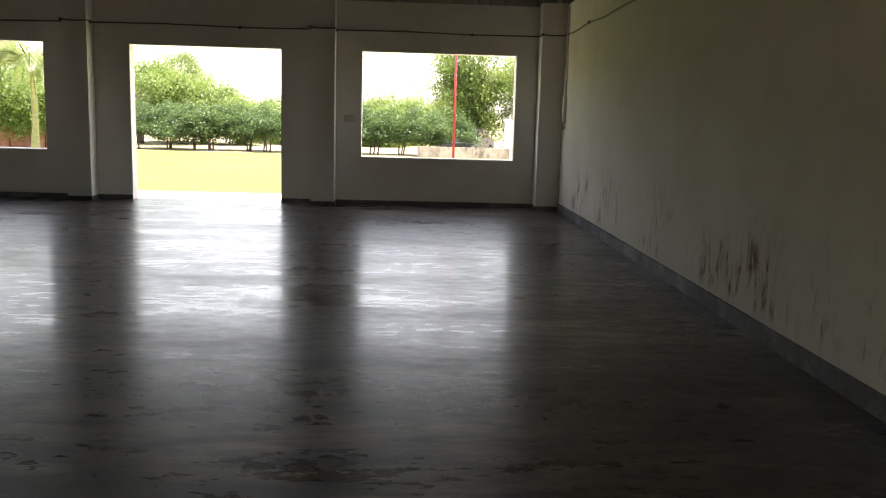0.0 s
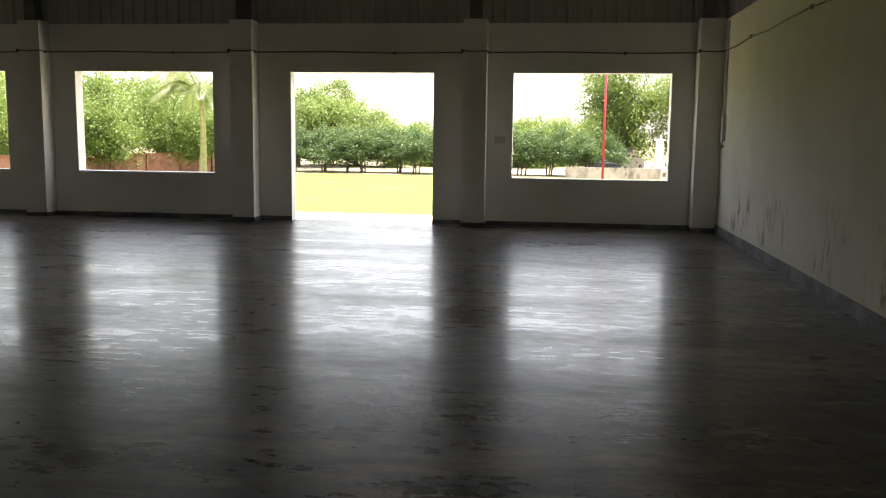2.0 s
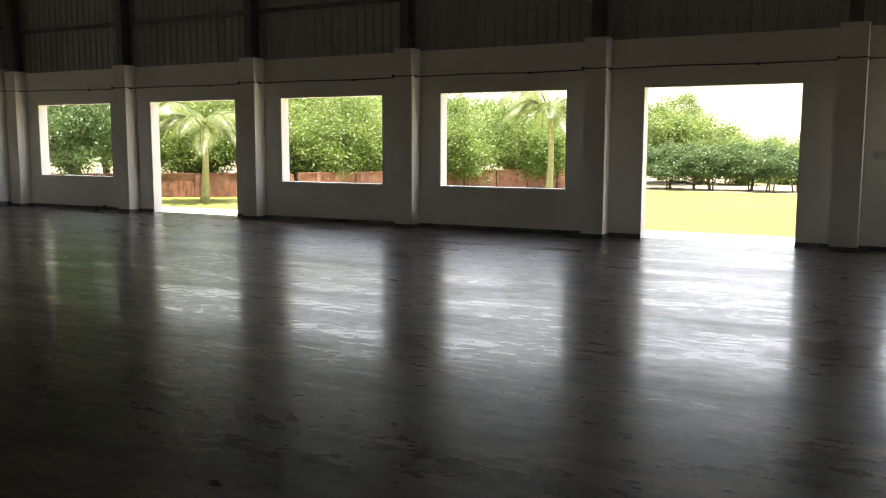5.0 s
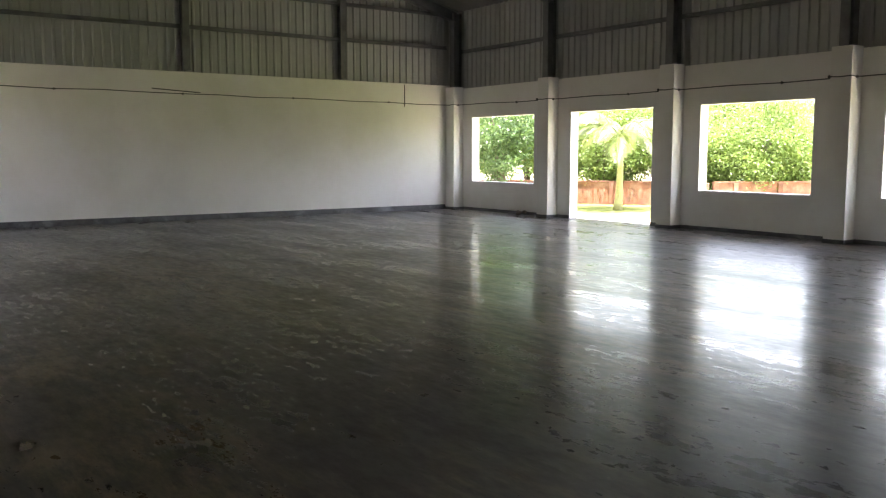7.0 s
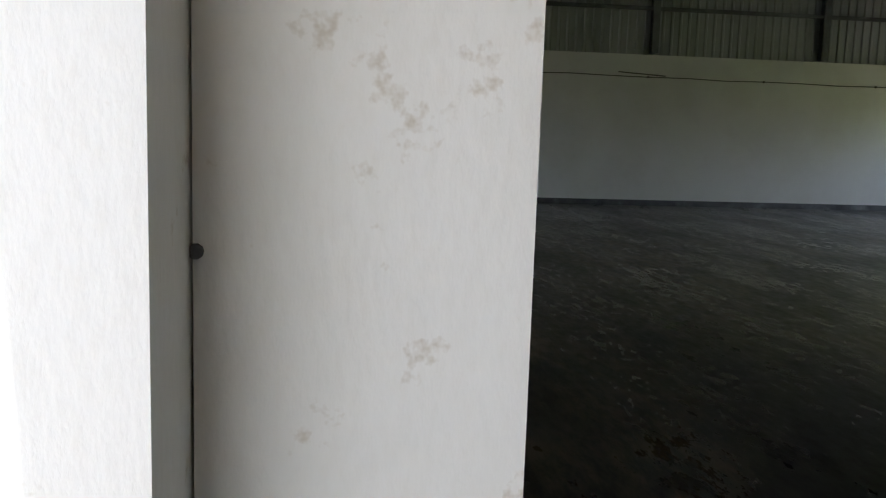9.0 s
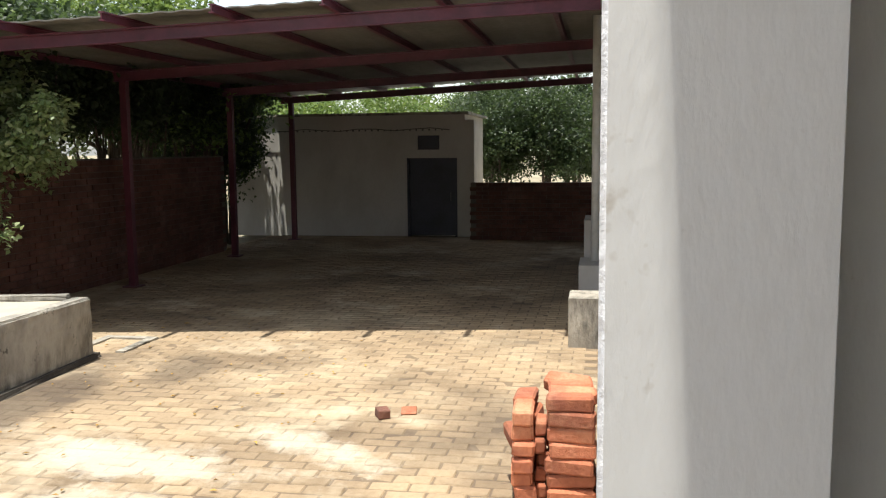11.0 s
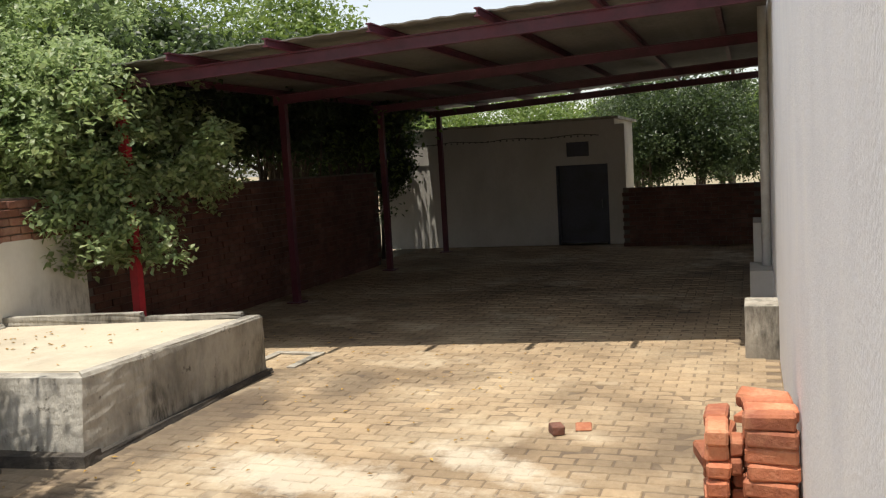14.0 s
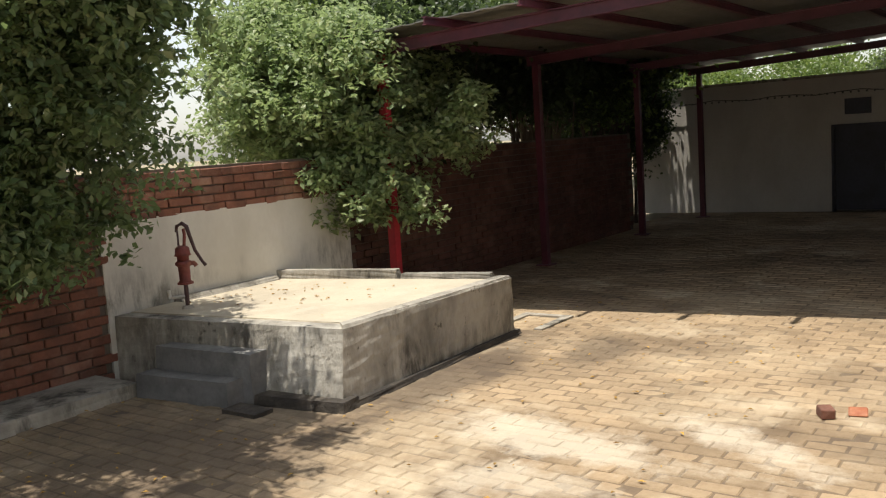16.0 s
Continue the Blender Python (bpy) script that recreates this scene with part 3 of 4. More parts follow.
def crown_points(blobs, n, tuft=16, spread=0.2):
    """Clump centres through uneven lobes: centre, radii, share."""
    pts = []
    for (cx, cy, cz), (rx, ry, rz), share in blobs:
        k = max(3, int(n * share / tuft))
        v = RNG.normal(0, 1, (k, 3))
        v /= np.linalg.norm(v, axis=1)[:, None]
        r = RNG.uniform(0.45, 1.0, (k, 1)) ** 0.6
        bumps = 1 + 0.22 * np.sin(v[:, :1] * 5 + cx * 3) * np.cos(v[:, 1:2] * 6 + cy) + 0.12 * np.sin(v[:, 2:] * 9)
        heads = v * r * bumps * (rx, ry, rz) + (cx, cy, cz)
        size = min(rx, ry, rz) * spread * RNG.uniform(0.6, 1.4, (k * tuft, 1))
        off = RNG.normal(0, 1, (k * tuft, 3)) * (1.0, 1.0, 0.55) * size
        off[:, 2] -= 0.5 * np.hypot(off[:, 0], off[:, 1])
        pts.append(np.repeat(heads, tuft, axis=0) + off)
    return np.concatenate(pts)


def tree(name, label, base, height, blobs, clumps, leaf, mat, spread, trunk=0.09, stems=1, group="", per=14, droop=0.5, fan=0.10):
    """A tree at base: tapered trunk or stems with limbs to its lobes, and a crown; lobes are given from the base."""
    ob = thing(name, label, "tree", group, base)
    bm = bmesh.new()
    for s in range(stems):
        off = (RNG.normal(0, 0.14, 2) if stems > 1 else np.zeros(2))
        lean = RNG.normal(0, fan, 2) * height * 0.5
        pts = [(off[0] + lean[0] * u * u + 0.03 * math.sin(u * 7 + s), off[1] + lean[1] * u * u + 0.03 * math.cos(u * 6 + s), height * u - 0.12) for u in (0, 0.2, 0.45, 0.7, 1)]
        add_tube(bm, pts, [trunk * k for k in (1.25, 1.0, 0.85, 0.65, 0.35)], 7)
    part("trunk", bm, M["bark"], ob, smooth=True)
    for (c, r, share) in blobs:
        for k in range(2):
            e = Vector(c) + Vector(RNG.normal(0, 0.4, 3)) * min(r)
            a = Vector((0, 0, height * (0.45 + 0.25 * k)))
            mid = a.lerp(e, 0.5) + Vector((0, 0, -0.08))
            part("limb", tube([a, mid, e], [trunk * 0.5, trunk * 0.32, trunk * 0.1], 5), M["bark"], ob)
    cr = new("crown", leaf_mesh("crown", crown_points(blobs, clumps), leaf, mat, droop, spread, per))
    cr.parent = ob
    return ob


# beside the yard
tree("tree", "leafy green tree overhanging the raised platform", (-8.75, -6.85, GROUND), 2.5,
     [((0.6, -0.05, 2.25), (0.95, 1.05, 1.0), 0.36), ((0.9, -0.5, 2.45), (0.75, 0.7, 0.8), 0.18), ((0.85, 0.55, 1.42), (0.55, 0.62, 0.52), 0.14), ((-0.35, -0.85, 3.45), (1.05, 0.95, 0.8), 0.18), ((0.95, 0.75, 2.25), (0.5, 0.5, 0.62), 0.10), ((0.15, 1.05, 2.0), (0.5, 0.5, 0.5), 0.07), ((-0.7, 0.2, 2.2), (0.7, 0.7, 0.9), 0.12)],
     3600, 0.076, M["leaf"], 0.055, 0.08, 2, "", 20, 0.35)
# the last lobe hangs out of view, added to shade the ground below
tree("tree", "dense drooping green tree beside the brick wall", (-4.75, -6.95, GROUND), 2.6,
     [((0.55, 1.0, 2.3), (0.9, 0.95, 0.9), 0.26), ((0.75, 1.1, 1.45), (0.62, 0.7, 0.55), 0.13), ((0.5, 0.4, 3.5), (1.1, 1.1, 0.9), 0.16), ((1.1, 1.1, 2.7), (0.9, 0.9, 0.9), 0.16), ((0.6, 1.9, 2.65), (0.7, 0.8, 0.6), 0.14), ((2.4, 0.7, 2.5), (1.0, 0.9, 1.0), 0.08), ((1.2, 2.2, 3.5), (1.3, 0.9, 0.45), 0.14)],
     4400, 0.070, M["leaf_mid"], 0.055, 0.08, 1, "", 20, 0.5)
tall_back = tree("tree", "tall bright green tree behind the boundary wall", (-11.6, -9.4, GROUND), 3.4,
     [((0, 0, 3.7), (1.7, 1.4, 1.1), 0.5), ((1.2, -0.2, 2.9), (1.2, 1.0, 1.0), 0.25), ((-1.5, 0.1, 2.8), (1.3, 1.0, 1.0), 0.25)], 2400, 0.10, M["leaf_bright"], 0.16, 0.09, 2)
copy_thing(tall_back, Matrix.Translation((-14.50, -8.04, GROUND)) @ Matrix.Rotation(1.9, 4, "Z"))
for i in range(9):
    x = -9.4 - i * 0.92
    tree("tree", "thin many-stemmed shrub tree behind the shaded wall", (x, -6.95 - 0.2 * (i % 3), GROUND), 3.0,
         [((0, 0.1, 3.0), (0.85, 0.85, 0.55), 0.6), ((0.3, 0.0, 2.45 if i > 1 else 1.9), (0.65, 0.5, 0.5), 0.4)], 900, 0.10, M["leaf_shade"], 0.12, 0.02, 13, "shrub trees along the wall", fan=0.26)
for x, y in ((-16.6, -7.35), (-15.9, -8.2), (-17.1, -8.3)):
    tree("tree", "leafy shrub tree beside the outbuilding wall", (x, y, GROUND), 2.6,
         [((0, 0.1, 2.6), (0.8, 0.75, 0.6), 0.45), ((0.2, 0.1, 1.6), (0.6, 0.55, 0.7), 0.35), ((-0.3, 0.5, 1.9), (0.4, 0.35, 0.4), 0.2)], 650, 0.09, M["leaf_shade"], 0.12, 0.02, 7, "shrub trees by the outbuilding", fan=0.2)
# backlit look comes from the darkened leaf colour
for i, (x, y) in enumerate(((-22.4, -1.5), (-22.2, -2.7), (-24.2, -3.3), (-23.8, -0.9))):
    tree("tree", "small many-stemmed tree behind the low brick wall, greens darkened as backlit", (x, y, GROUND), 2.3,
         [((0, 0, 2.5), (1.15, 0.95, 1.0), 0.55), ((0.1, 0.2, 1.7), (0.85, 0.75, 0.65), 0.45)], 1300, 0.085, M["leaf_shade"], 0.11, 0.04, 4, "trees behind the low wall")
for i in range(5):
    tree("tree", "sunlit far tree behind the small outbuilding", (-27 - i * 1.5, -13 + i * 3.0, GROUND), 2.2,
         [((0, 0, 2.75), (2.3, 1.9, 1.1), 1.0)], 900, 0.14, M["leaf_bright"], 0.25, 0.08, 1, "far trees")

# beyond the long wall
hedge = tree("hedge_tree", "clipped dark green hedge tree on thin stems", (-2.0, 36.5, -0.22), 1.1,
             [((0, 0, 1.25), (1.15, 0.8, 0.62), 0.7), ((0.5, 0, 0.9), (0.8, 0.6, 0.4), 0.3)], 620, 0.085, M["hedge"], 0.12, 0.035, 3, "hedge trees", 18)
for i in range(18):
    x = -16.0 + i * 1.05
    if abs(x + 2.0) > 0.3:
        m = Matrix.Translation((x, 36.5 + 0.3 * math.sin(i * 2.3), -0.22)) @ Matrix.Rotation(RNG.random() * 6.28, 4, "Z")
        copy_thing(hedge, m)
big = tree("tree", "broad bright green tree in full sun", (-12.0, 41.0, -0.22), 2.6,
           [((0, 0, 2.5), (2.6, 2.0, 1.3), 0.5), ((1.6, 0.2, 1.9), (1.7, 1.4, 1.1), 0.25), ((-1.7, 0, 1.9), (1.7, 1.4, 1.1), 0.25)], 1700, 0.13, M["leaf_bright"], 0.22, 0.13, 1, "sunlit trees", 18)
for x, y, h in ((-9.6, 43, 0.72), (-6.2, 46, 0.40), (-4.2, 47, 0.5), (-15.5, 39, 1.0), (-18.5, 36, 1.05), (-2.4, 46, 0.58), (0.5, 48, 0.55), (3.0, 50, 0.6), (-21.5, 33, 1.1), (-23, 29, 1.15), (-24.5, 25.5, 1.15), (-26, 22, 1.1)):
    copy_thing(big, Matrix.Translation((x, y, -0.22 - (1 - h) * 2.6)) @ Matrix.Rotation(x * 1.7, 4, "Z"))
near = tree("tree", "dense leafy green tree against the red wall", (-16.4, 29.5, -0.2), 2.4,
            [((0, 0, 2.3), (1.9, 1.5, 1.5), 0.6), ((0.8, -0.5, 1.6), (1.3, 1.0, 1.0), 0.4)], 1900, 0.10, M["leaf_bright"], 0.16, 0.1, 2, "trees by the red wall", 14)
for x, y in ((-18.6, 26.3), (-20.3, 23.6), (-22.6, 22.6), (-14.3, 32.2), (-19.8, 29.0)):
    copy_thing(near, Matrix.Translation((x, y, -0.2)) @ Matrix.Rotation(x * 2.1, 4, "Z"))
dark = tree("tree", "dark green shady tree near the hall corner", (-22.6, 18.0, -0.2), 2.6,
            [((0, 0, 2.8), (2.2, 1.8, 1.2), 0.6), ((0.4, -0.6, 2.0), (1.5, 1.2, 0.85), 0.4)], 1500, 0.11, M["hedge"], 0.17, 0.12, 3)
tall = tree("tree", "tall leafy tree beyond the red pole", (3.3, 41.0, -0.22), 4.2,
            [((0, 0, 4.0), (2.0, 1.8, 1.6), 0.5), ((-0.6, 0, 2.4), (1.6, 1.4, 1.3), 0.3), ((1.0, 0, 2.2), (1.6, 1.4, 1.5), 0.2)], 2000, 0.125, M["leaf_bright"], 0.2, 0.16, 2, "", 16)
copy_thing(tall, Matrix.Translation((-15.5, 64.0, -0.3)) @ Matrix.Rotation(1.0, 4, "Z"))
copy_thing(tall, Matrix.Translation((6.4, 38.5, -0.3)) @ Matrix.Rotation(2.0, 4, "Z"))
copy_thing(tall, Matrix.Translation((9.5, 43.0, 0.2)) @ Matrix.Rotation(4.0, 4, "Z"))
tree("bush", "yellow-green sunlit bush by the low white wall", (6.3, 34.3, -0.2), 1.0,
     [((0, 0, 1.2), (0.9, 0.8, 0.8), 1.0)], 260, 0.2, M["palm"], 0.18, 0.04, 3)


def palm(base, height, fronds, label):
    ob = thing("palm_tree", label, "palm tree", "", base)
    add = [(0.06 * math.sin(u * 3), 0.04 * u, height * u) for u in (0, 0.15, 0.35, 0.6, 0.85, 1)]
    part("trunk", tube(add, [0.16, 0.12, 0.10, 0.09, 0.08, 0.06], 10), M["palmbark"], ob, smooth=True)
    for k in range(fronds):
        a = k * 2.4 + 0.3
        rise = 0.75 + 0.9 * ((k * 37) % 10) / 10
        length = 1.9 + 0.5 * ((k * 13) % 7) / 7
        spine = []
        for j in range(9):
            u = j / 8
            spine.append(Vector((math.cos(a) * length * u * 0.8, math.sin(a) * length * u * 0.8, height + rise * u * 1.6 - 2.0 * u * u)))
        bm = tube(spine, [0.03 * (1.05 - j / 8) + 0.004 for j in range(9)], 5)
        for j in range(44):
            u = 0.12 + 0.86 * j / 44
            i = min(int(u * 8), 7)
            p = spine[i].lerp(spine[i + 1], u * 8 - i)
            d = (spine[i + 1] - spine[i]).normalized()
            side = d.cross(Vector((0, 0, 1))).normalized()
            ll = 0.62 * math.sin(math.pi * (0.15 + 0.8 * u))
            for sg in (-1, 1):
                tip = p + side * sg * ll * 0.75 + d * ll * 0.4 - Vector((0, 0, ll * 0.55))
                mid = p.lerp(tip, 0.5) + Vector((0, 0, 0.05))
                w = d * 0.022
                bm.faces.new([bm.verts.new(v) for v in (p, mid + w, tip, mid - w)])
        part("frond", bm, M["palm"], ob)
    return ob


palm((-10.85, 26.5, -0.2), 2.75, 13, "pale-stemmed palm with arching fronds on the lawn")
palm((-19.0, 19.6, -0.2), 2.2, 13, "low palm with spreading fronds before the red wall")

# ---------------------------------------------------------------- beyond the long wall: wall, pole, far house, car
def brick_mesh(name, l, w, h, mat, worn=0.008):
    """One brick with chamfered, slightly uneven corners."""
    bm = bmesh.new()
    for v in add_box(bm, (-l / 2, -w / 2, -h / 2), (l / 2, w / 2, h / 2)):
        v.co += Vector([random.uniform(-worn, worn) * 0.35 for _ in range(3)])
    bmesh.ops.bevel(bm, geom=bm.edges[:], offset=worn * 0.7, segments=1, affect="EDGES")
    bmesh.ops.recalc_face_normals(bm, faces=bm.faces)
    me = bpy.data.meshes.new(name)
    bm.to_mesh(me)
    bm.free()
    me.materials.append(mat)
    return me


def panel_wall(p, q_, height, mat, label):
    """A low boundary wall with piers and a coping."""
    ob = thing("boundary_wall", label, "wall", "", (*p, -0.22))
    d = Vector((q_[0] - p[0], q_[1] - p[1], 0))
    n = int(d.length / 1.5)
    ang = math.atan2(d.y, d.x)
    ob.rotation_euler = (0, 0, ang)
    part("wall_panel", boxes(((0, -0.06, 0), (d.length, 0.06, height))), mat, ob)
    part("coping", boxes(((0, -0.09, height), (d.length, 0.09, height + 0.05))), mat, ob, bevel=0.01)
    for k in range(n + 1):
        part("pier", boxes(((k * 1.5 - 0.08, -0.12, 0), (k * 1.5 + 0.08, 0.12, height - 0.003))), mat, ob, bevel=0.01)


panel_wall((-11.8, 36.0), (-18.6, 23.5), 0.80, M["brick_old"], "low red brick boundary wall with brick piers")
panel_wall((-18.7, 23.3), (-27.0, 17.2), 0.80, M["brick_old"], "low red brick boundary wall with brick piers")
ob = thing("flag_pole", "tall slim red painted steel pole", "pole", "", (1.62, 28.0, -0.15))
part("pole", tube([(0, 0, 0), (0, 0, 2.4), (0.02, 0, 5.2)], [0.042, 0.038, 0.032], 10), M["redpost"], ob, smooth=True)
part("foot", boxes(((-0.16, -0.16, 0), (0.16, 0.16, 0.12))), M["concrete"], ob, bevel=0.01)
part("cross_arm", tube([(-0.5, 0, 3.55), (0.25, 0, 3.6)], 0.02, 6), M["redpost"], ob)
structure("low_wall", boxes(((4.4, 33.0, -0.22), (9.0, 33.2, 0.62))), M["white"], "low white boundary wall", 0.01)
structure("low_wall_far", boxes(((0.6, 35.2, -0.22), (4.3, 35.35, 0.2))), M["concrete"], "low grey kerb wall", 0.01)
ob = thing("gate_pillar", "pale square gate pillar", "pillar", "", (4.25, 35.5, -0.22))
part("shaft", boxes(((-0.14, -0.14, 0), (0.14, 0.14, 1.5))), M["white"], ob, bevel=0.01)
part("cap", boxes(((-0.19, -0.19, 1.5), (0.19, 0.19, 1.58))), M["white"], ob, bevel=0.01)

ob = thing("house", "white flat-roofed house far behind the trees", "house", "", (-13.4, 62, -0.5))
part("wall", boxes(((-2.6, 0, 0), (2.2, 5, 2.2)), ((-2.4, 0.4, 2.2), (-0.6, 4, 3.4))), M["white"], ob)
part("roof", boxes(((-2.8, -0.2, 2.2), (-2.41, 5.2, 2.35)), ((-0.59, -0.2, 2.2), (2.4, 5.2, 2.35))), M["white"], ob)
for x, z in ((-1.9, 2.6), (-1.2, 2.6)):
    w = part("window", boxes(((x - 0.22, -0.0 + 0.39, z), (x + 0.22, 0.41, z + 0.5))), M["glass"], ob)
part("parapet_post", boxes(((0.7, 0.2, 2.35), (1.0, 0.5, 3.2))), M["white"], ob)

ob = thing("parked_car", "dark parked hatchback car under the trees", "car", "", (3.0, 40.5, -0.45))
ob.rotation_euler = (0, 0, radians(68))
bm = bmesh.new()
prof = [(-1.8, 0.25), (-1.8, 0.7), (-1.55, 0.85), (-1.0, 1.35), (0.3, 1.4), (0.95, 0.95), (1.7, 0.8), (1.8, 0.5), (1.75, 0.25)]
lo = [bm.verts.new((x, -0.75, z)) for x, z in prof]
hi = [bm.verts.new((x, 0.75, z)) for x, z in prof]
bm.faces.new(lo)
bm.faces.new(hi[::-1])
for k in range(len(prof)):
    bm.faces.new((lo[k], lo[(k + 1) % len(prof)], hi[(k + 1) % len(prof)], hi[k]))
part("body", bm, M["carbody"], ob, bevel=0.04)
part("side_window", boxes(((-0.95, -0.765, 0.9), (0.3, -0.75, 1.28))), M["glass"], ob)
for x in (-1.15, 1.15):
    for y in (-0.76, 0.62):
        wh = part("wheel", tube([(x, y, 0.3), (x, y + 0.14, 0.3)], 0.3, 16), M["tyre"], ob)
        part("rim", tube([(x, y - 0.012, 0.3), (x, y + 0.15, 0.3)], 0.17, 12), M["plastic"], wh)

# ---------------------------------------------------------------- the yard
YW = -6.45
base = structure("pavement", boxes(((-17.6, YW, -0.5), (7.0, YOUT, -0.1245))), M["joint"], "yard paved with dusty worn brick pavers")

# raised platform with its steps, a little out of square and wider at its foot
ZT = 0.38
PA, PB, PC, PD = Vector((-5.40, -4.31)), Vector((-7.44, -4.27)), Vector((-6.95, YW)), Vector((-5.15, YW))
PLATFORM_X = (-7.6, -4.85)


def prism(foot, head, z0, z1, cuts=0):
    """A solid between two outlines; cuts rows of uneven points roughen its sides."""
    bm = bmesh.new()
    rings = [[bm.verts.new((p[0], p[1], z)) for p in o] for o, z in ((foot, z0), (head, z1))]
    n = len(foot)
    bm.faces.new(rings[0][::-1])
    bm.faces.new(rings[1])
    for k in range(n):
        bm.faces.new((rings[0][k], rings[0][(k + 1) % n], rings[1][(k + 1) % n], rings[1][k]))
    if cuts:
        bmesh.ops.subdivide_edges(bm, edges=bm.edges[:], cuts=cuts, use_grid_fill=True)
        rr = random.Random(3)
        for v in bm.verts:
            v.co += Vector((rr.uniform(-1, 1), rr.uniform(-1, 1), rr.uniform(-0.8, 0.3))) * 0.003
    return bm


ob = thing("water_platform", "raised stained concrete washing platform beside the wall", "platform", "", (0, 0, 0))
foot = [(-5.27, -4.25), (-7.56, -4.34), (-6.95, YW), (-5.13, YW)]
part("side", prism(foot, [PA, PB, PC, PD], -0.2, ZT, 14), M["plat"], ob, bevel=0.0)
part("top_slab", prism([(-5.52, -4.42), (-7.30, -4.40), (-6.86, YW + 0.02), (-5.28, YW + 0.02)], [(-5.53, -4.43), (-7.29, -4.41), (-6.85, YW + 0.03), (-5.29, YW + 0.03)], ZT - 0.02, ZT + 0.009, 6), M["slab"], ob)
part("rim", prism([(-5.40, -4.31), (-7.44, -4.27), (-7.42, -4.40), (-5.50, -4.42)], [(-5.415, -4.325), (-7.43, -4.285), (-7.41, -4.39), (-5.49, -4.41)], ZT - 0.01, ZT + 0.02, 10), M["plat"], ob, "chipped cement rim")
part("back_curb", prism([(-6.95, YW), (-7.22, -5.25), (-7.11, -5.22), (-6.84, YW)], [(-6.94, YW), (-7.21, -5.27), (-7.12, -5.24), (-6.85, YW)], ZT - 0.01, ZT + 0.085, 5), M["plat"], ob)
part("back_curb", prism([(-7.23, -5.22), (-7.42, -4.42), (-7.31, -4.39), (-7.12, -5.19)], [(-7.22, -5.21), (-7.41, -4.43), (-7.32, -4.40), (-7.13, -5.20)], ZT - 0.01, ZT + 0.05, 5), M["plat"], ob)
part("wall_curb", prism([(-6.84, YW), (-5.7, YW), (-5.72, YW + 0.1), (-6.82, YW + 0.1)], [(-6.83, YW), (-5.7, YW), (-5.73, YW + 0.07), (-6.8, YW + 0.07)], ZT, ZT + 0.05, 4), M["plat"], ob)
part("plinth", prism([(-5.10, -4.92), (-5.20, -4.16), (-5.40, -4.2), (-5.3, -4.92)], [(-5.13, -4.90), (-5.23, -4.20), (-5.40, -4.22), (-5.3, -4.90)], -0.2, -0.055, 4), M["damp"], ob, "damp blackened cement foot")
part("plinth", prism([(-5.22, -4.17), (-7.60, -4.26), (-7.60, -4.40), (-5.3, -4.3)], [(-5.25, -4.21), (-7.58, -4.30), (-7.58, -4.40), (-5.3, -4.3)], -0.2, -0.085, 10), M["damp"], ob, "damp blackened cement foot")
part("step", prism([(-5.36, -5.86), (-5.06, -5.86), (-5.13, -4.92), (-5.38, -4.92)], [(-5.36, -5.85), (-5.07, -5.85), (-5.14, -4.93), (-5.38, -4.93)], -0.2, 0.215, 3), M["step"], ob, "smooth grey cement step", 0.0)
part("step", prism([(-5.08, -5.88), (-4.89, -5.88), (-4.98, -5.0), (-5.15, -5.0)], [(-5.08, -5.87), (-4.90, -5.87), (-4.99, -5.01), (-5.15, -5.01)], -0.2, 0.05, 3), M["step"], ob, "smooth grey cement step", 0.0)
part("loose_slab", boxes(((-5.06, -4.97, -0.15), (-4.90, -4.66, -0.095))), M["damp"], ob, bevel=0.01)
structure("kerb", prism([(-4.93, YW), (7, YW), (7, -5.88), (-4.93, -5.88)], [(-4.94, YW), (7, YW), (7, -5.91), (-4.94, -5.91)], -0.3, -0.03, 12), M["concrete"], "low cement ledge along the brick wall")

# hand pump
ob = thing("hand_pump", "maroon cast-iron hand pump with a curved handle", "water pump", "", (-5.55, -6.06, ZT + 0.006))
ob.scale = (0.82, 0.82, 0.82)
part("pipe", tube([(0, 0, 0), (0, 0, 0.24)], 0.022, 10), M["pumpdark"], ob)
part("foot", tube([(0, 0, 0), (0, 0, 0.03)], [0.06, 0.045], 12), M["concrete"], ob)
part("flange", tube([(0, 0, 0.235), (0, 0, 0.255)], 0.075, 16), M["pump"], ob)
part("barrel", tube([(0, 0, 0.255), (0, 0, 0.27), (0, 0, 0.40), (0, 0, 0.42), (0, 0, 0.44), (0, 0, 0.46)], [0.065, 0.052, 0.055, 0.078, 0.078, 0.055], 16), M["pump"], ob, smooth=True)
part("cylinder_head", tube([(0, 0, 0.46), (0, 0, 0.50), (0, 0, 0.505), (0, 0, 0.53), (0, 0, 0.58), (0, 0, 0.60)], [0.055, 0.055, 0.078, 0.07, 0.065, 0.035], 16), M["pump"], ob, smooth=True)
r_ = lambda u, z: (-0.58 * u, 0.81 * u, z)
part("spout", tube([r_(0, 0.42), r_(0.06, 0.43), r_(0.1, 0.43), r_(0.12, 0.40)], [0.03, 0.026, 0.022, 0.022], 8), M["pump"], ob)
part("rod", tube([r_(-0.03, 0.6), r_(-0.03, 0.74)], 0.01, 6), M["pumpdark"], ob)
part("fork", tube([r_(0.02, 0.58), r_(0.035, 0.70), r_(0.03, 0.76)], 0.016, 6), M["pump"], ob)
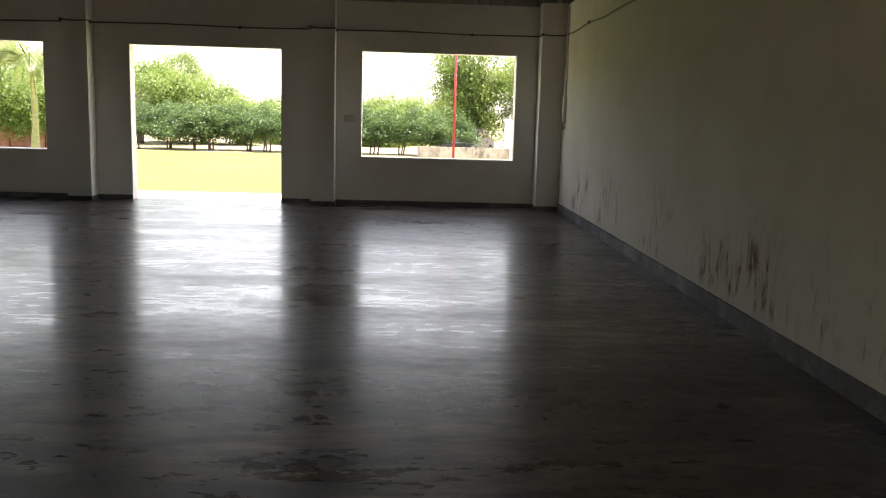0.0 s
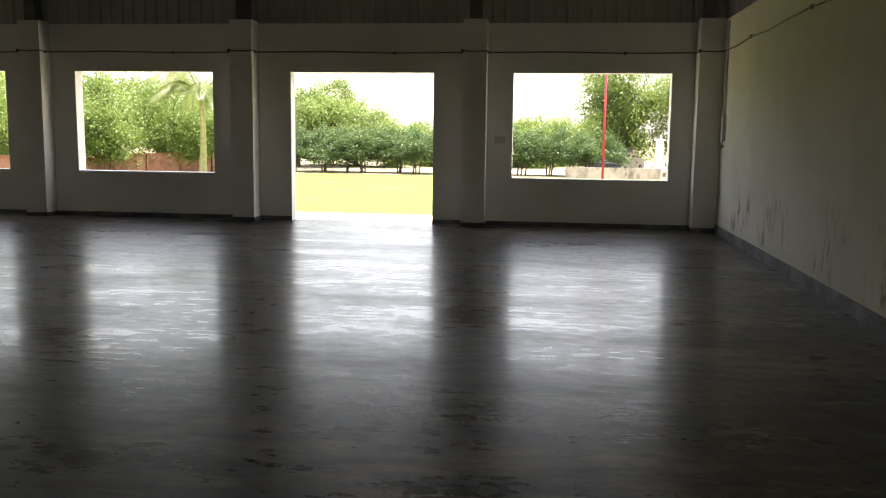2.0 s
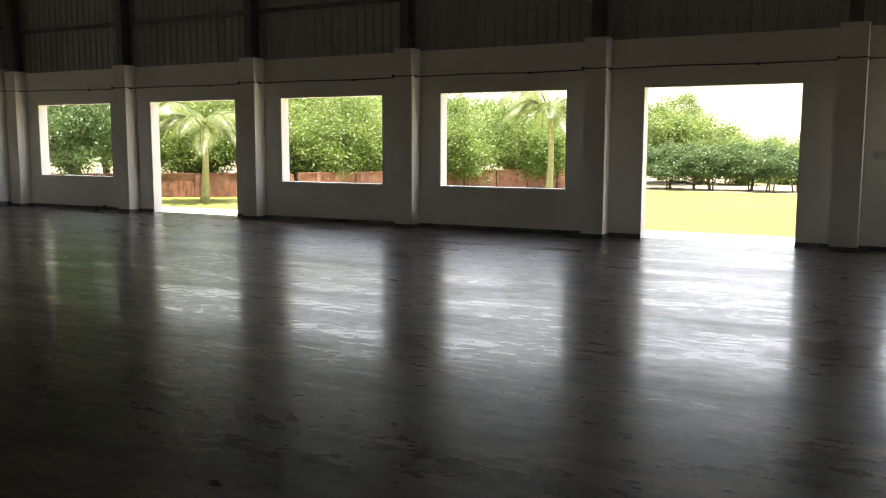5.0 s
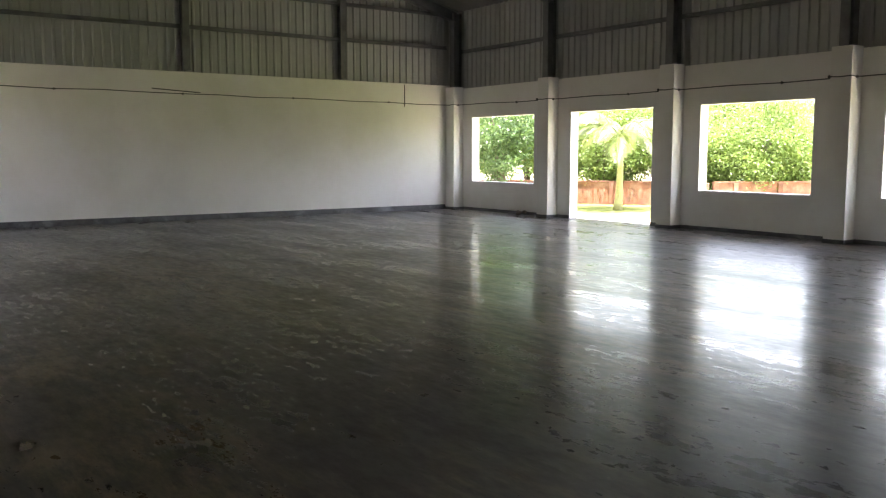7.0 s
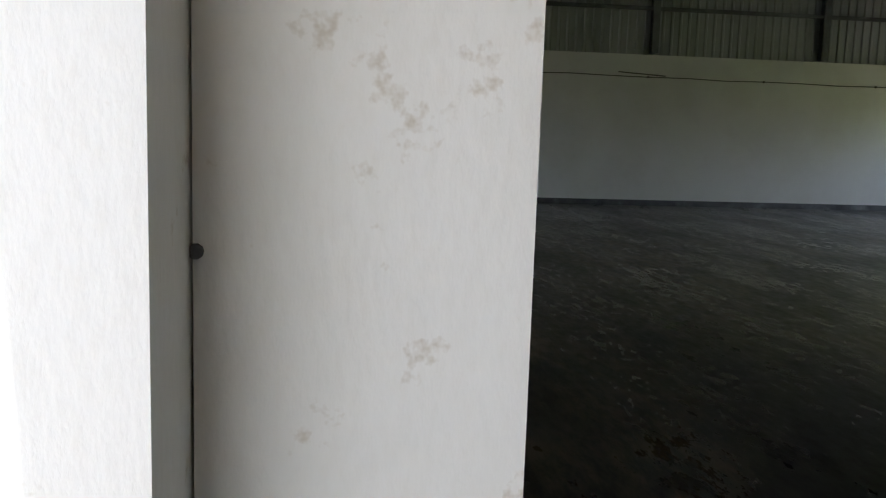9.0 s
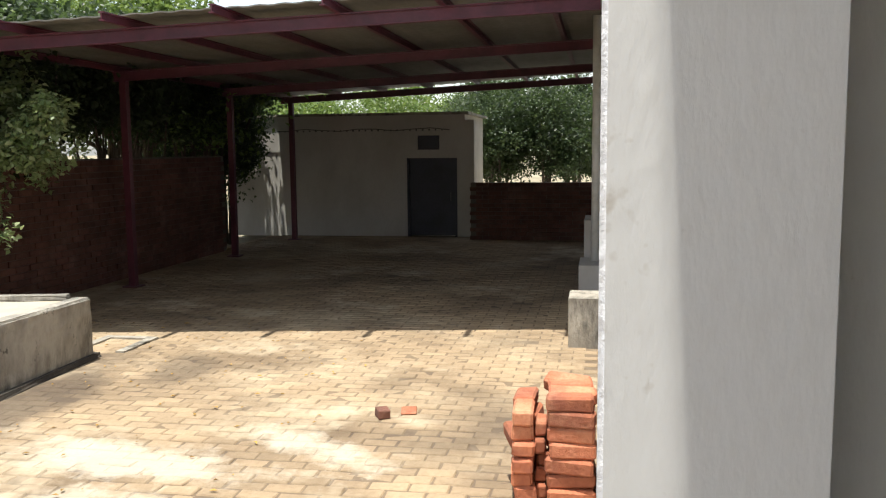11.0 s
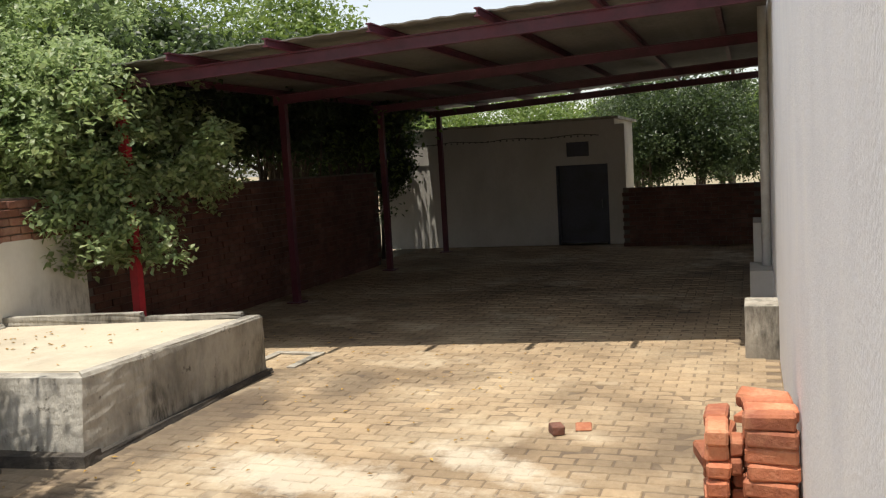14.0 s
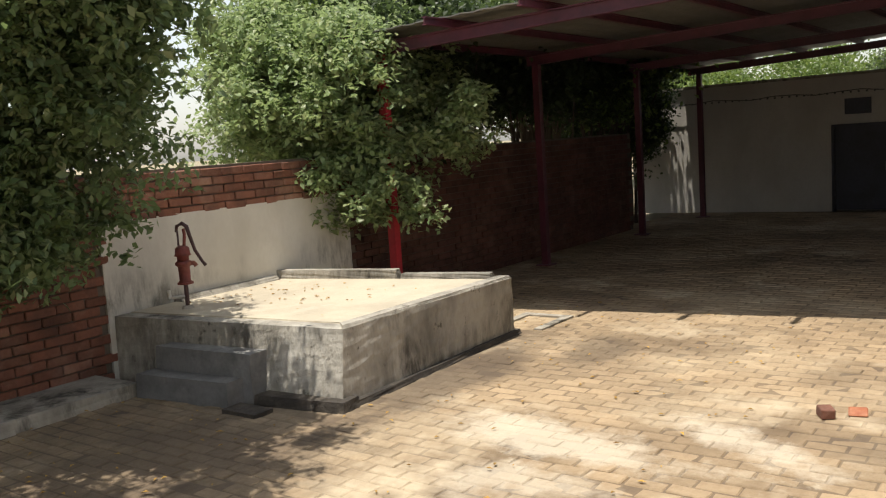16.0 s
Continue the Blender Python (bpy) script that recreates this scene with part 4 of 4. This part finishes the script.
part("handle", tube([r_(-0.04, 0.73), r_(-0.03, 0.785), r_(0.02, 0.81), r_(0.06, 0.78), r_(0.085, 0.68), r_(0.12, 0.55), r_(0.18, 0.44), r_(0.21, 0.40)], [0.014, 0.018, 0.021, 0.021, 0.018, 0.016, 0.015, 0.018], 8), M["pumpdark"], ob, smooth=True)
part("side_pipe", tube([r_(0, 0.12), r_(-0.1, 0.11), r_(-0.16, 0.11), r_(-0.165, 0.18)], 0.018, 8), M["plastic"], ob)

# boundary wall: brick, partly whitewashed
WB = thing("wall_boundary", "old brick boundary wall, partly whitewashed", "wall", kind="structure")
part("wall_core", boxes(((-14.95, YW - 0.22, -0.3), (7.0, YW - 0.012, 1.47))), M["mortar"], WB)
part("whitewash", boxes(((-7.9, YW - 0.05, -0.2), (-5.1, YW + 0.012, 1.10))), M["whitewall"], WB, "damp-stained whitewash", 0.006)

# outbuilding
ob = thing("outbuilding", "cream rendered outbuilding with a dark steel door", "outbuilding", "", (-17.69, 0, -0.14))
HK = 2.34
for lo_, hi_ in (((-2.6, -7.62, 0), (0, -3.93, HK)), ((-2.6, -2.95, 0), (0, -2.80, HK)), ((-2.6, -3.93, 1.52), (0, -2.95, HK)), ((-2.6, -3.93, 0), (-0.2, -2.95, 1.52))):
    part("wall", boxes((lo_, hi_)), M["roomwall"], ob)
part("roof", boxes(((-2.7, -7.7, HK), (0.05, -2.72, HK + 0.05))), M["concrete"], ob, bevel=0.01)
d = part("door", boxes(((-0.12, -3.90, 0.03), (-0.07, -2.98, 1.49))), M["door"], ob, "dark blue steel door", 0.004)
part("door_frame", boxes(((-0.14, -3.929, 0), (0.012, -3.885, 1.519)), ((-0.14, -2.995, 0), (0.012, -2.951, 1.519)), ((-0.14, -3.885, 1.475), (0.012, -2.995, 1.519))), M["door"], ob)
part("door_handle", tube([(-0.06, -3.08, 0.7), (-0.03, -3.08, 0.7), (-0.03, -3.08, 0.85), (-0.06, -3.08, 0.85)], 0.01, 6), M["steel"], d)
part("vent", boxes(((-0.05, -3.71, 1.68), (0.012, -3.29, 1.95))), M["door"], ob, "dark ventilation opening")
part("corner_pilaster", boxes(((-0.3, -2.799, 0), (0.02, -2.62, HK - 0.1))), M["roomwall"], ob, bevel=0.008)
ob = thing("festoon_cable", "sagging dark cable with small hanging tags", "cable")
pts = [(-17.62, -7.4 + k * 0.36, 1.93 + 0.025 * math.sin(k * 1.9)) for k in range(13)]
part("cable", tube(pts, 0.008, 5), M["wire"], ob)
for k in range(34):
    y = -7.35 + k * 0.125
    part("tag", boxes(((-17.625, y - 0.012, 1.90), (-17.605, y + 0.016, 1.93))), M["wire"], ob)
WL = thing("wall_yard_end", "low dark brick wall closing the yard", "wall", kind="structure")
part("wall_core", boxes(((-17.25, -2.6, -0.3), (-17.06, YOUT, 0.93))), M["mortar"], WL)

# open shed: posts, beams, purlins, roof
FX = lambda y: -7.97 - 0.155 * (y + 5.97)
BZ = lambda y: 2.47 + 0.055 * (y + 5.97)
ob = thing("open_shed", "open shed with maroon steel frame and pale sheet roof", "shed")
for k, (x, y) in enumerate(((-8.03, -5.97), (-11.07, -5.97), (-14.2, -5.98), (-16.75, -5.90))):
    r = 0.042
    pst = part("post", boxes(((x - r, y - r, -0.14), (x + r, y + r, BZ(y) - 0.06))), M["redpost"] if k == 0 else M["maroon"], ob, "bright red painted post" if k == 0 else "", 0.006)
    part("base_plate", boxes(((x - 0.1, y - 0.1, -0.14), (x + 0.1, y + 0.1, -0.105))), M["maroon"], pst)
    bm = bmesh.new()
    off = x - FX(y)
    i_section(bm, (x - 0.0, -6.1, BZ(-6.1)), (FX(YOUT - 0.02) + off, YOUT - 0.02, BZ(YOUT)), 0.07, 0.12, (0, 0, 1))
    part("beam", bm, M["maroon"], ob)
for k in range(7):
    y = -6.09 + k * 0.9
    xf = FX(y) + 0.38
    bm = bmesh.new()
    i_section(bm, (xf, y, BZ(y) + 0.10), (-17.62, y, BZ(y) + 0.10), 0.05, 0.075, (0, 0, 1))
    part("purlin", bm, M["maroon"], ob)
vs, fs = [], []
n = 120
for k in range(n + 1):
    y = -6.55 + (YOUT - 0.01 + 6.55) * k / n
    z = BZ(y) + 0.15 + (0.007 if k % 4 in (1, 2) else 0.0)
    vs += [(FX(y) + 0.1, y, z), (-17.67, y, z)]
fs = [(2 * k, 2 * k + 1, 2 * k + 3, 2 * k + 2) for k in range(n)]
rf = new("roof_sheet", mesh_from("roof_sheet", vs, fs, M["awning"]))
rf.parent = ob
md = rf.modifiers.new("thickness", "SOLIDIFY")
md.thickness, md.offset = 0.012, 1

# along the outer wall: blocks, drain pipe
ob = thing("concrete_block", "chipped white concrete block against the outer wall", "block")
part("block", boxes(((-8.85, -0.50, -0.14), (-8.42, YOUT, 0.30))), M["concrete"], ob, bevel=0.03)
ob = thing("concrete_block", "pale concrete plinth against the outer wall", "block")
part("block", boxes(((-10.9, -0.46, -0.14), (-10.2, YOUT, 0.34)), ((-11.7, -0.42, -0.14), (-10.92, YOUT, 0.75))), M["roomwall"], ob, bevel=0.02)
ob = thing("drain_pipe", "pale plastic drain pipe down the outer wall", "pipe")
part("pipe", tube([(-10.6, YOUT - 0.05, -0.1), (-10.6, YOUT - 0.05, 3.4)], 0.045, 10), M["plastic"], ob, smooth=True)
ob = thing("drain_cover", "small sunken concrete drain by the platform", "drain", "", (0.05, -0.40, -0.018))
part("frame", boxes(((-8.25, -4.25, -0.14), (-7.75, -4.17, -0.085)), ((-8.25, -3.83, -0.14), (-7.75, -3.75, -0.085)), ((-8.33, -4.25, -0.14), (-8.252, -3.75, -0.085))), M["concrete"], ob, bevel=0.008)
part("pit", boxes(((-8.25, -4.17, -0.14), (-7.75, -3.83, -0.115))), M["mortar"], ob)

# ---------------------------------------------------------------- bricks and pavers
brick_shapes = [brick_mesh("brick", 0.222, 0.106, 0.071, M["brick"], 0.017) for _ in range(9)]
old_shapes = [brick_mesh("brick", 0.225, 0.10, 0.066, M["brick_old"], 0.010) for _ in range(4)]


def lay(name, me, parent, loc, rot=(0, 0, 0)):
    ob = new(name, me)
    ob.location, ob.rotation_euler = loc, rot
    if parent:
        ob.parent = parent
    return ob


RB = random.Random(5)
stack = thing("brick_stack", "loose stack of red bricks against the plastered wall", "brick stack")
G0 = GROUND
for c in range(7):                      # laid across, ends to the wall
    for r in range(4 if c < 6 else 2):
        lay("brick", RB.choice(brick_shapes), stack, (-5.16 - r * 0.118 + RB.uniform(-0.012, 0.012), -0.375 + RB.uniform(-0.014, 0.014), G0 + 0.037 + c * 0.0745),
            (RB.uniform(-0.03, 0.03), RB.uniform(-0.03, 0.03), radians(90 + RB.uniform(-6, 6))))
for c in range(6):                      # ends outward
    for r in range(2):
        lay("brick", RB.choice(brick_shapes), stack, (-5.22 - r * 0.235 + RB.uniform(-0.02, 0.02), -0.60 + RB.uniform(-0.014, 0.014), G0 + 0.037 + c * 0.0745),
            (RB.uniform(-0.04, 0.04), RB.uniform(-0.04, 0.04), radians(RB.uniform(-9, 9))))
for c in range(5):                      # broken filling between
    b = lay("brick", RB.choice(brick_shapes), stack, (-5.27 + RB.uniform(-0.03, 0.03), -0.517, G0 + 0.037 + c * 0.0745), (RB.uniform(-0.06, 0.06), 0, radians(RB.uniform(-12, 12))))
    b.scale = (0.7, 0.5, 0.95)
lay("brick", brick_shapes[0], stack, (-5.34, -0.64, G0 + 0.037 + 3 * 0.0745), (0.05, 0.03, radians(14)))
lay("brick", brick_shapes[1], stack, (-5.50, -0.40, G0 + 0.037 + 6 * 0.0745), (0.12, 0.03, radians(76)))
lay("brick", brick_shapes[2], stack, (-5.40, -0.38, G0 + 0.037 + 6 * 0.0745), (0.05, -0.06, radians(98)))
for x, y, s in ((-6.75, -0.50, 0.5), (-6.9, -0.40, 0.42)):
    b = lay("broken_brick", brick_shapes[3], None, (x, y, G0 + 0.025), (0.2, 0.1, x))
    b.scale = (s, 0.8, 0.7)
    tagged(b, "broken piece of red brick on the paving", "brick")
b = lay("loose_brick", brick_mesh("loose_brick", 0.10, 0.08, 0.055, M["brick_old"], 0.008), None, (-6.32, -1.58, G0 + 0.029), (0, 0, 0.5))
tagged(b, "dark broken brick lying on the paving", "brick")
b = lay("loose_brick", brick_mesh("loose_brick", 0.15, 0.10, 0.014, M["brick"], 0.01), None, (-6.45, -1.44, G0 + 0.008), (0, 0, 0.2))
tagged(b, "flat crumbled red brick on the paving", "brick")

# boundary wall courses: the stretch by the platform brick by brick
far_v, far_f = [], []


def far_box(lo, hi):
    o = len(far_v)
    far_v.extend((x, y, z) for x in (lo[0], hi[0]) for y in (lo[1], hi[1]) for z in (lo[2], hi[2]))
    far_f.extend(tuple(o + i for i in f) for f in ((0, 1, 3, 2), (4, 6, 7, 5), (0, 4, 5, 1), (2, 3, 7, 6), (0, 2, 6, 4), (1, 5, 7, 3)))


count = 0
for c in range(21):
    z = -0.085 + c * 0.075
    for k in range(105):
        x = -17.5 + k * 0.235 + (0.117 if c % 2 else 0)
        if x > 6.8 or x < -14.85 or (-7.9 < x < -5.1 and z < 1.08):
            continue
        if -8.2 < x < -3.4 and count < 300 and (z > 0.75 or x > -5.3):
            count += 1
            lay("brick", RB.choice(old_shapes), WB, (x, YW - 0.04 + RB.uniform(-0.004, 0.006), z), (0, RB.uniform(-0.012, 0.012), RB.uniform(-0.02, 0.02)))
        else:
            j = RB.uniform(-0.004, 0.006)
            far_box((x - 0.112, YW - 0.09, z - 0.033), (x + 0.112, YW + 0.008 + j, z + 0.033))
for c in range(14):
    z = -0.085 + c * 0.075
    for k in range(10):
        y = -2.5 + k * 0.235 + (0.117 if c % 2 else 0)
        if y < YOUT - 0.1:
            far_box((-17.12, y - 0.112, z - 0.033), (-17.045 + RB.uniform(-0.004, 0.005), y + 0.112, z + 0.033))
# these courses carry the shade-darkened brick colour
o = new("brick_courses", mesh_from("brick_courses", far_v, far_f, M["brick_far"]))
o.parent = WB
tagged(o, "old red brick courses, darkened for the shed's shade", kind="stuff")

# pavers: staggered rows across the yard
PL, PW = 0.205, 0.105
paver_shapes = [brick_mesh("paver", PL - 0.008, PW - 0.008, 0.06, M["paver"], 0.010) for _ in range(4)]
pv, pf = [], []
near_count = 0
for r in range(int((17.4 - 0.0) / PW)):
    x = -17.4 + r * PW
    for k in range(int(6.4 / PL) + 1):
        y = -6.6 + k * PL + (PL / 2 if r % 2 else 0)
        if y > YOUT - 0.1 or (PLATFORM_X[0] - 0.05 < x < PLATFORM_X[1] - 0.25 and y < -4.22) or (x > -5.0 and y < -5.93) or RB.random() < 0.004:
            continue
        dz = RB.uniform(-0.004, 0.003)
        tilt = (RB.uniform(-0.02, 0.02), RB.uniform(-0.02, 0.02))
        if -5.35 < x < -3.9 and -3.4 < y < -0.75 and near_count < 300:
            near_count += 1
            lay("paver", RB.choice(paver_shapes), base, (x, y, -0.15 + dz), (tilt[0], tilt[1], radians(90) + RB.uniform(-0.03, 0.03)))
            continue
        o = len(pv)
        hx, hy, ch = PW / 2 - 0.004, PL / 2 - 0.004, 0.006
        jx, jy = RB.uniform(-0.003, 0.003), RB.uniform(-0.004, 0.004)
        for z, cc in ((-0.16, 0), (-0.126, 0), (-0.12, ch)):
            for sx, sy in ((-1, -1), (1, -1), (1, 1), (-1, 1)):
                pv.append((x + jx + sx * (hx - cc), y + jy + sy * (hy - cc), z + dz + tilt[0] * sy * hy + tilt[1] * sx * hx))
        for a in (0, 4):
            for i in range(4):
                j = (i + 1) % 4
                pf.append((o + a + i, o + a + j, o + a + 4 + j, o + a + 4 + i))
        pf.append((o + 8, o + 9, o + 10, o + 11))
o = new("pavers", mesh_from("pavers", pv, pf, M["paver_far"]))
o.parent = base
tagged(o, "dusty worn brick pavers", kind="stuff")

# fallen leaves
lv = [(RNG.uniform(-9, -2.6), -6.0 + 4.2 * RNG.random() ** 1.7, -0.112) for _ in range(420)]
lv = [p for p in lv if not (PLATFORM_X[0] < p[0] < PLATFORM_X[1] and p[1] < -4.15)]
lv += [(RNG.uniform(-6.8, -5.6), -4.6 - 1.75 * RNG.random() ** 0.6, ZT + 0.012) for _ in range(60)]
lit, lf = [], []
for x, y, z in lv:
    a, s = RNG.random() * 6.28, RNG.uniform(0.010, 0.026)
    c_, s_ = math.cos(a) * s, math.sin(a) * s
    o = len(lit)
    lit += [(x - c_, y - s_, z), (x + s_ * 0.45, y - c_ * 0.45, z + 0.008), (x + c_, y + s_, z + 0.003), (x - s_ * 0.45, y + c_ * 0.45, z + 0.008)]
    lf.append((o, o + 1, o + 2, o + 3))
tagged(new("fallen_leaves", mesh_from("fallen_leaves", lit, lf, M["litter"])), "scattered dry yellow leaves on the paving", "leaves", kind="stuff")
